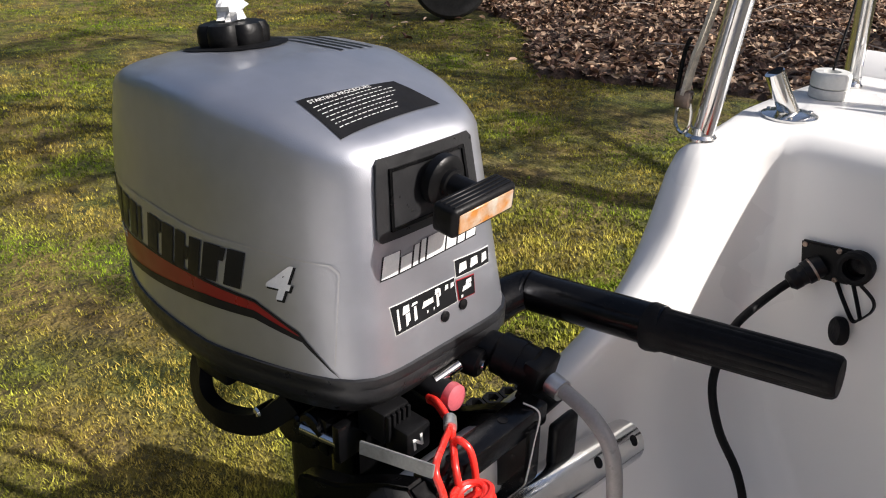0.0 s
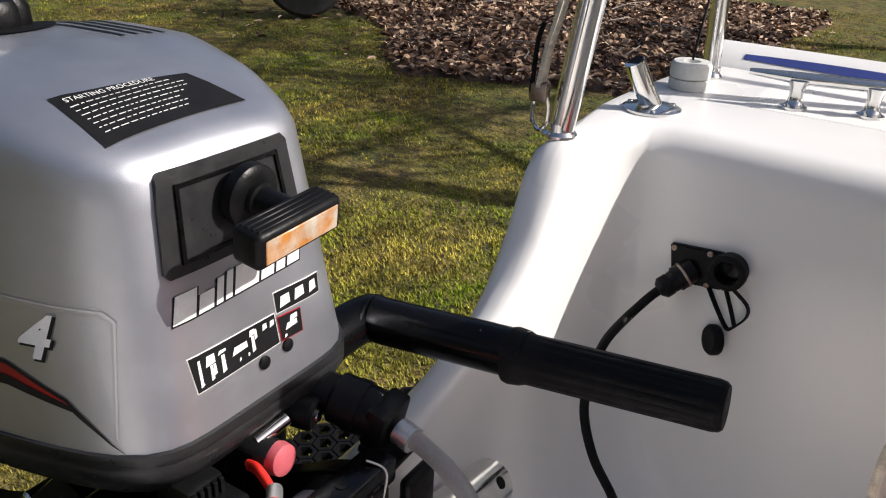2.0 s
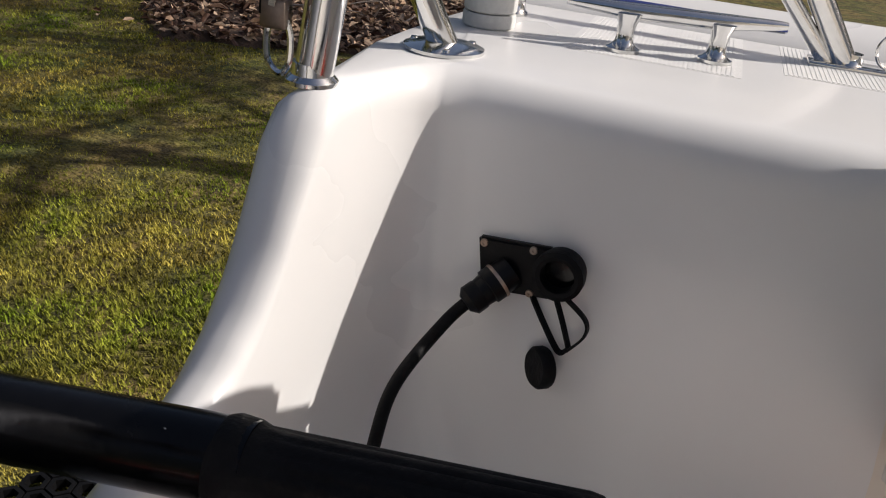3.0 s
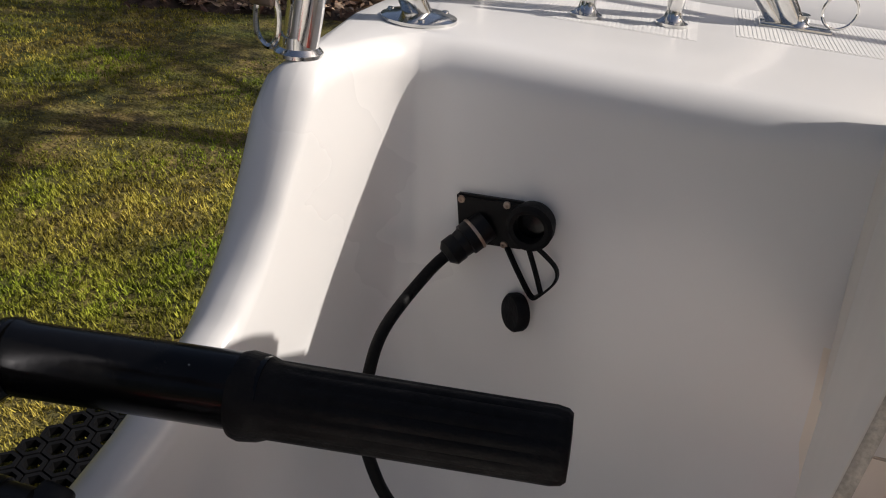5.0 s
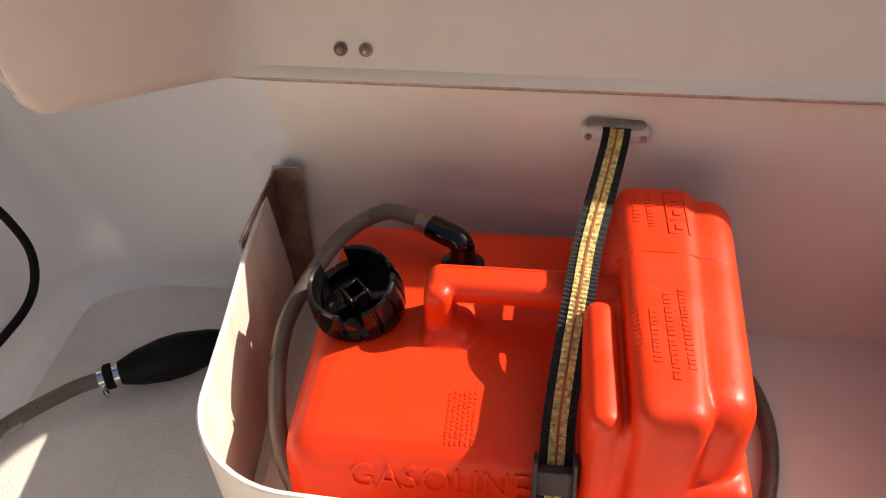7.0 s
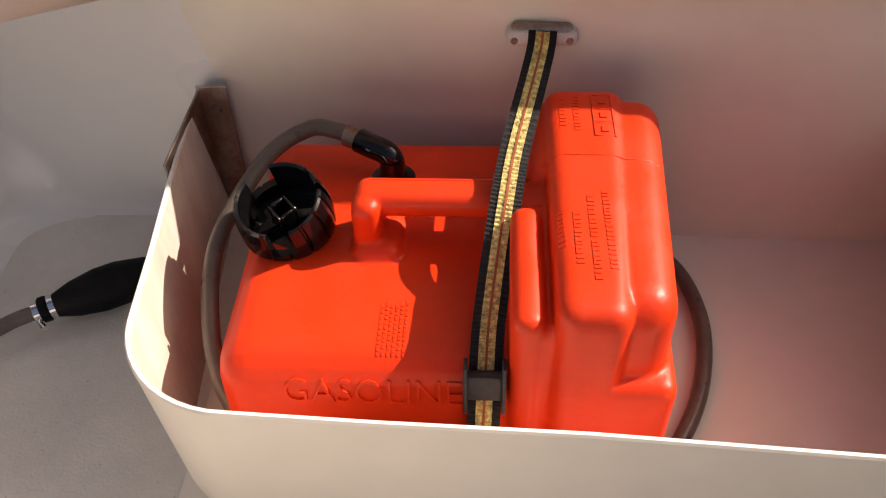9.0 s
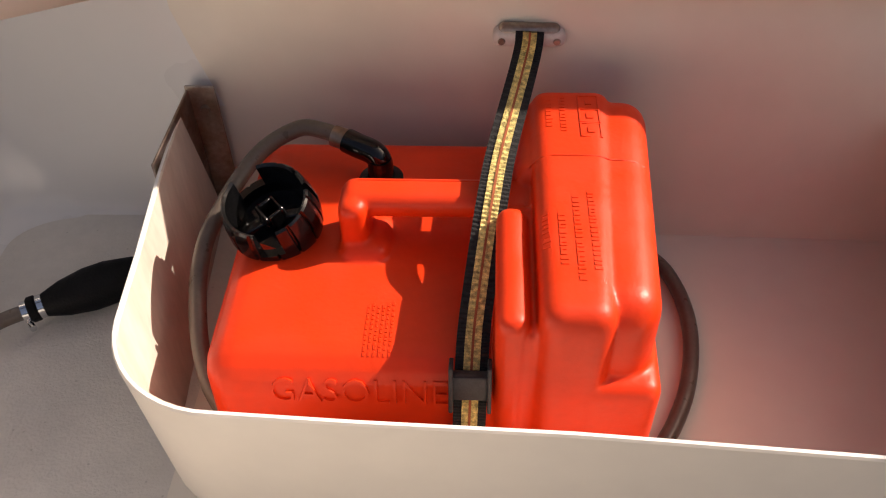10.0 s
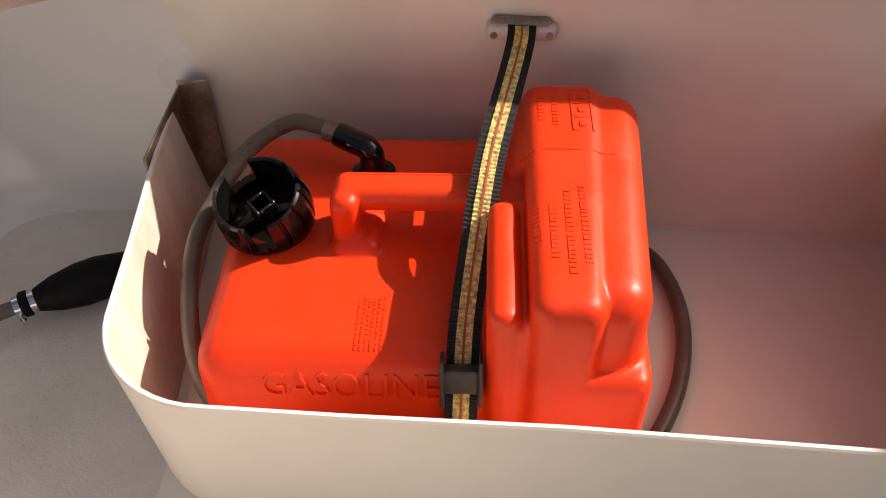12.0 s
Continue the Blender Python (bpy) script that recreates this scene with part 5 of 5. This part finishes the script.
tagged(obj("tank_hose", tube([(0.240, 0.828, 1.374), (0.222, 0.836, 1.377), (0.192, 0.840, 1.376), (0.150, 0.815, 1.358), (0.116, 0.748, 1.328), (0.107, 0.707, 1.305), (0.113, 0.658, 1.285), (0.124, 0.619, 1.265), (0.143, 0.587, 1.245), (0.20, 0.535, 1.19), (0.25, 0.535, 1.178), (0.42, 0.535, 1.178), (0.53, 0.56, 1.178), (0.592, 0.64, 1.178), (0.618, 0.745, 1.178), (0.604, 0.835, 1.178), (0.56, 0.885, 1.178)], 0.0087, 14), FUEL_HOSE), "translucent brown fuel hose round the tank", "hose").matrix_basis = LOCKER


def primer():
    p = thing("primer_bulb", "black rubber primer bulb on the cockpit sole", "primer bulb")
    a, b = Vector((-0.140, 0.775, 1.158)), Vector((-0.012, 0.845, 1.162))
    d = b - a
    part("bulb", lathe([(0.010, 0), (0.014, 0.006), (0.022, 0.030), (0.027, 0.060), (0.027, 0.085), (0.021, 0.118), (0.013, 0.142), (0.010, 0.148)], axis_matrix(a, d), 24), RUBBER, p)
    for q in (a - d * 0.03, b + d * 0.03):
        part("clamp", rod(q - d * 0.09, q - d * 0.035, 0.0132), CHROME, p, "bright hose clamp")
        part("clamp", rod(q + d * 0.035, q + d * 0.09, 0.0145), CHROME, p, "bright hose clamp")
        part("neck", rod(q - d * 0.042, q + d * 0.036, 0.0160, bevel=0.002), RUBBER, p)
        part("clamp_screw", rod(q - d * 0.06 + Vector((0.004, -0.010, -0.012)), q - d * 0.06 + Vector((0.012, -0.018, -0.010)), 0.004), CHROME, p)
    part("tail", tube([a - d * 0.02, a - d * 0.35 + Vector((0, -0.004, 0)), a - d * 0.9 + Vector((0.01, -0.03, -0.004)), a - d * 1.6 + Vector((0.05, -0.09, -0.006))], 0.0092, 12), FUEL_HOSE, p, "brown-grey hose")


primer()


# ---- strap ----
def strap():
    s = thing("hold_down_strap", "black and gold webbing strap with a cam buckle over the tank", "strap")
    s.matrix_basis = LOCKER
    way = spline([(0.431, 0.8895, 1.4625), (0.430, 0.886, 1.446), (0.423, 0.855, 1.432), (0.404, 0.765, 1.412), (0.396, 0.71, 1.402), (0.389, 0.665, 1.376), (0.382, 0.61, 1.346), (0.380, 0.578, 1.330), (0.379, 0.557, 1.302), (0.378, 0.547, 1.26), (0.377, 0.545, 1.18)], 24)
    for w, lift, material, name in ((0.0285, 0.0, WEB_BLACK, "webbing"), (0.0140, 0.0012, WEB_GOLD, "gold_stripe"), (0.0022, 0.0016, WEB_RED, "red_stripe")):
        rows = []
        for i, p in enumerate(way):
            t = (way[min(i + 1, len(way) - 1)] - way[max(i - 1, 0)]).normalized()
            x = Vector((1, 0, 0))
            x = (x - t * x.dot(t)).normalized()
            nn = x.cross(t)
            if nn.z < 0 and nn.y > 0:
                nn = -nn
            if nn.dot(Vector((0, -0.5, 1))) < 0:
                nn = -nn
            rib = 0.0009 * (i % 2) if name != "red_stripe" else 0.0
            rows.append([p + x * w / 2 + nn * (lift + 0.0008 - rib), p - x * w / 2 + nn * (lift + 0.0008 - rib), p - x * w / 2 - nn * 0.0008, p + x * w / 2 - nn * 0.0008])
        bm = grid_mesh(rows, close=True)
        bmesh.ops.recalc_face_normals(bm, faces=bm.faces)
        part(name, bm, material, s, smooth=False)
    pad = part("anchor_plate", box((0.394, 0.894, 1.4395), (0.468, 0.915, 1.4585), 0.0075, 4), PAD, s, "white nylon strap anchor")
    part("backing_plate", box((0.399, 0.896, 1.443), (0.463, 0.915, 1.4625), 0.007, 3), STEEL, s)
    for x in (0.403, 0.459):
        part("screw", lathe([(0.004, 0), (0.003, 0.002)], axis_matrix((x, 0.8935, 1.4485), (0, -1, 0)), 12), STEEL, pad)
    bk = basis_matrix((0.379, 0.5635, 1.321), (1, 0, 0), (0, 0.35, 1)) @ Matrix.Scale(0.9, 4)
    part("cam_buckle", join(box((-0.017, -0.014, -0.004), (0.017, 0.012, 0.010), 0.002, 2, bk), box((-0.020, -0.026, -0.006), (-0.016, 0.024, 0.014), 0.001, 1, bk), box((0.016, -0.026, -0.006), (0.020, 0.024, 0.014), 0.001, 1, bk)), BUCKLE, s, "black cam buckle")


strap()

# ---- wheel far off on the lawn ----
wheel = thing("trailer_wheel", "black wheel of a vehicle parked on the lawn", "wheel")
wc = Vector((-5.9, 6.75, GROUND + 0.40))
ax = Vector((0.72, -0.62, 0)).normalized()
part("tyre", lathe([(0.27, -0.09), (0.37, -0.10), (0.405, -0.07), (0.41, 0), (0.405, 0.07), (0.37, 0.10), (0.27, 0.09)], axis_matrix(wc, ax), 40), TYRE, wheel)
part("rim", lathe([(0.27, 0.02), (0.27, 0.085), (0.25, 0.09), (0.22, 0.05), (0.10, 0.06), (0.06, 0.09), (0.02, 0.09)], axis_matrix(wc, ax), 30), GLOSS, wheel)


# ---- honeycomb mat on the grass behind the stern ----
def ring_mat():
    mat_ob = thing("rubber_mat", "black honeycomb rubber mat lying on the grass", "mat")
    me = None
    o, ux, uy = Vector((-1.36, 1.62, GROUND - 0.005)), Vector((0.30, 0.95, 0)).normalized(), Vector((0.95, -0.30, 0)).normalized()
    for i in range(-6, 7):
        for j in range(0, 9):
            c = o + ux * (i * 0.062 + (j % 2) * 0.031) + uy * (j * 0.054)
            if me is None:
                bm = bmesh.new()
                prof = ((0.034, 0.0), (0.033, 0.022), (0.022, 0.022), (0.021, 0.0))
                vs = [[bm.verts.new((r * math.cos(k * math.pi / 3 + 0.52), r * math.sin(k * math.pi / 3 + 0.52), z)) for k in range(6)] for r, z in prof]
                for p, q in zip(vs, vs[1:]):
                    for k in range(6):
                        bm.faces.new((p[k], p[(k + 1) % 6], q[(k + 1) % 6], q[k]))
                ob = part("ring", bm, RUBBER, mat_ob, smooth=False)
                me = ob.data
            else:
                ob = new("ring", me)
                ob.parent = mat_ob
            ob.matrix_basis = Matrix.Translation(c) @ Matrix.Rotation(math.atan2(ux.y, ux.x), 4, "Z")


ring_mat()


# ---- trees that stand beyond the boat and throw their shade on the lawn ----
def bare_tree(base, height, seed):
    rnd = random.Random(seed)
    t = thing("tree", "bare spring tree with thin branches and first leaves", "tree", "trees beyond the boat")
    trunk = [Vector(base) + Vector((rnd.uniform(-0.1, 0.1) * k, rnd.uniform(-0.1, 0.1) * k, height * k / 4)) for k in range(5)]
    part("trunk", tube(trunk, lambda k: 0.16 * (1 - 0.8 * k), 10, 3), BARK, t)
    tips = []
    wood = bmesh.new()
    for i in range(16):
        k = rnd.uniform(0.3, 0.98)
        p = trunk[0].lerp(trunk[-1], k)
        a = rnd.uniform(0, 6.28)
        ln = height * rnd.uniform(0.25, 0.5) * (1.1 - 0.5 * k)
        d = Vector((math.cos(a), math.sin(a), rnd.uniform(0.1, 0.7)))
        q = p + d * ln
        wood = join(wood, tube([p, p.lerp(q, 0.5) + Vector((0, 0, -0.1)), q], lambda s: 0.05 * (1 - 0.8 * s), 6, 2))
        for _ in range(7):
            s = rnd.uniform(0.25, 1)
            b = p.lerp(q, s)
            e = b + Vector((rnd.gauss(0, 1), rnd.gauss(0, 1), rnd.gauss(0.3, 0.6))).normalized() * rnd.uniform(0.5, 1.3)
            wood = join(wood, tube([b, e], lambda s: 0.018 * (1 - 0.7 * s), 4, 1, False))
            tips += [b.lerp(e, 0.5), e]
    part("limbs", wood, BARK, t)
    verts, faces = [], []
    for p in tips:
        for _ in range(rnd.choice((0, 6, 14, 30))):
            c = p + Vector((rnd.gauss(0, 0.16), rnd.gauss(0, 0.16), rnd.gauss(0, 0.12)))
            q = Euler((rnd.uniform(-1, 1), rnd.uniform(-1, 1), rnd.uniform(0, 6.28))).to_matrix()
            s = rnd.uniform(0.03, 0.06)
            k = len(verts)
            verts += [c + q @ Vector(v) for v in ((-s, 0, 0), (0, -s * 0.5, 0), (s, 0, 0), (0, s * 0.5, 0))]
            faces.append((k, k + 1, k + 2, k + 3))
    me = bpy.data.meshes.new("crown")
    me.from_pydata(verts, [], faces)
    me.materials.append(LEAF_GREEN)
    new("crown", me).parent = t


bare_tree((2.2, 5.5, GROUND), 7.0, 3)
bare_tree((2.9, 8.2, GROUND), 9.0, 17)
bare_tree((5.4, 12.2, GROUND), 12.5, 8)
bare_tree((8.0, 10.8, GROUND), 12.5, 12)
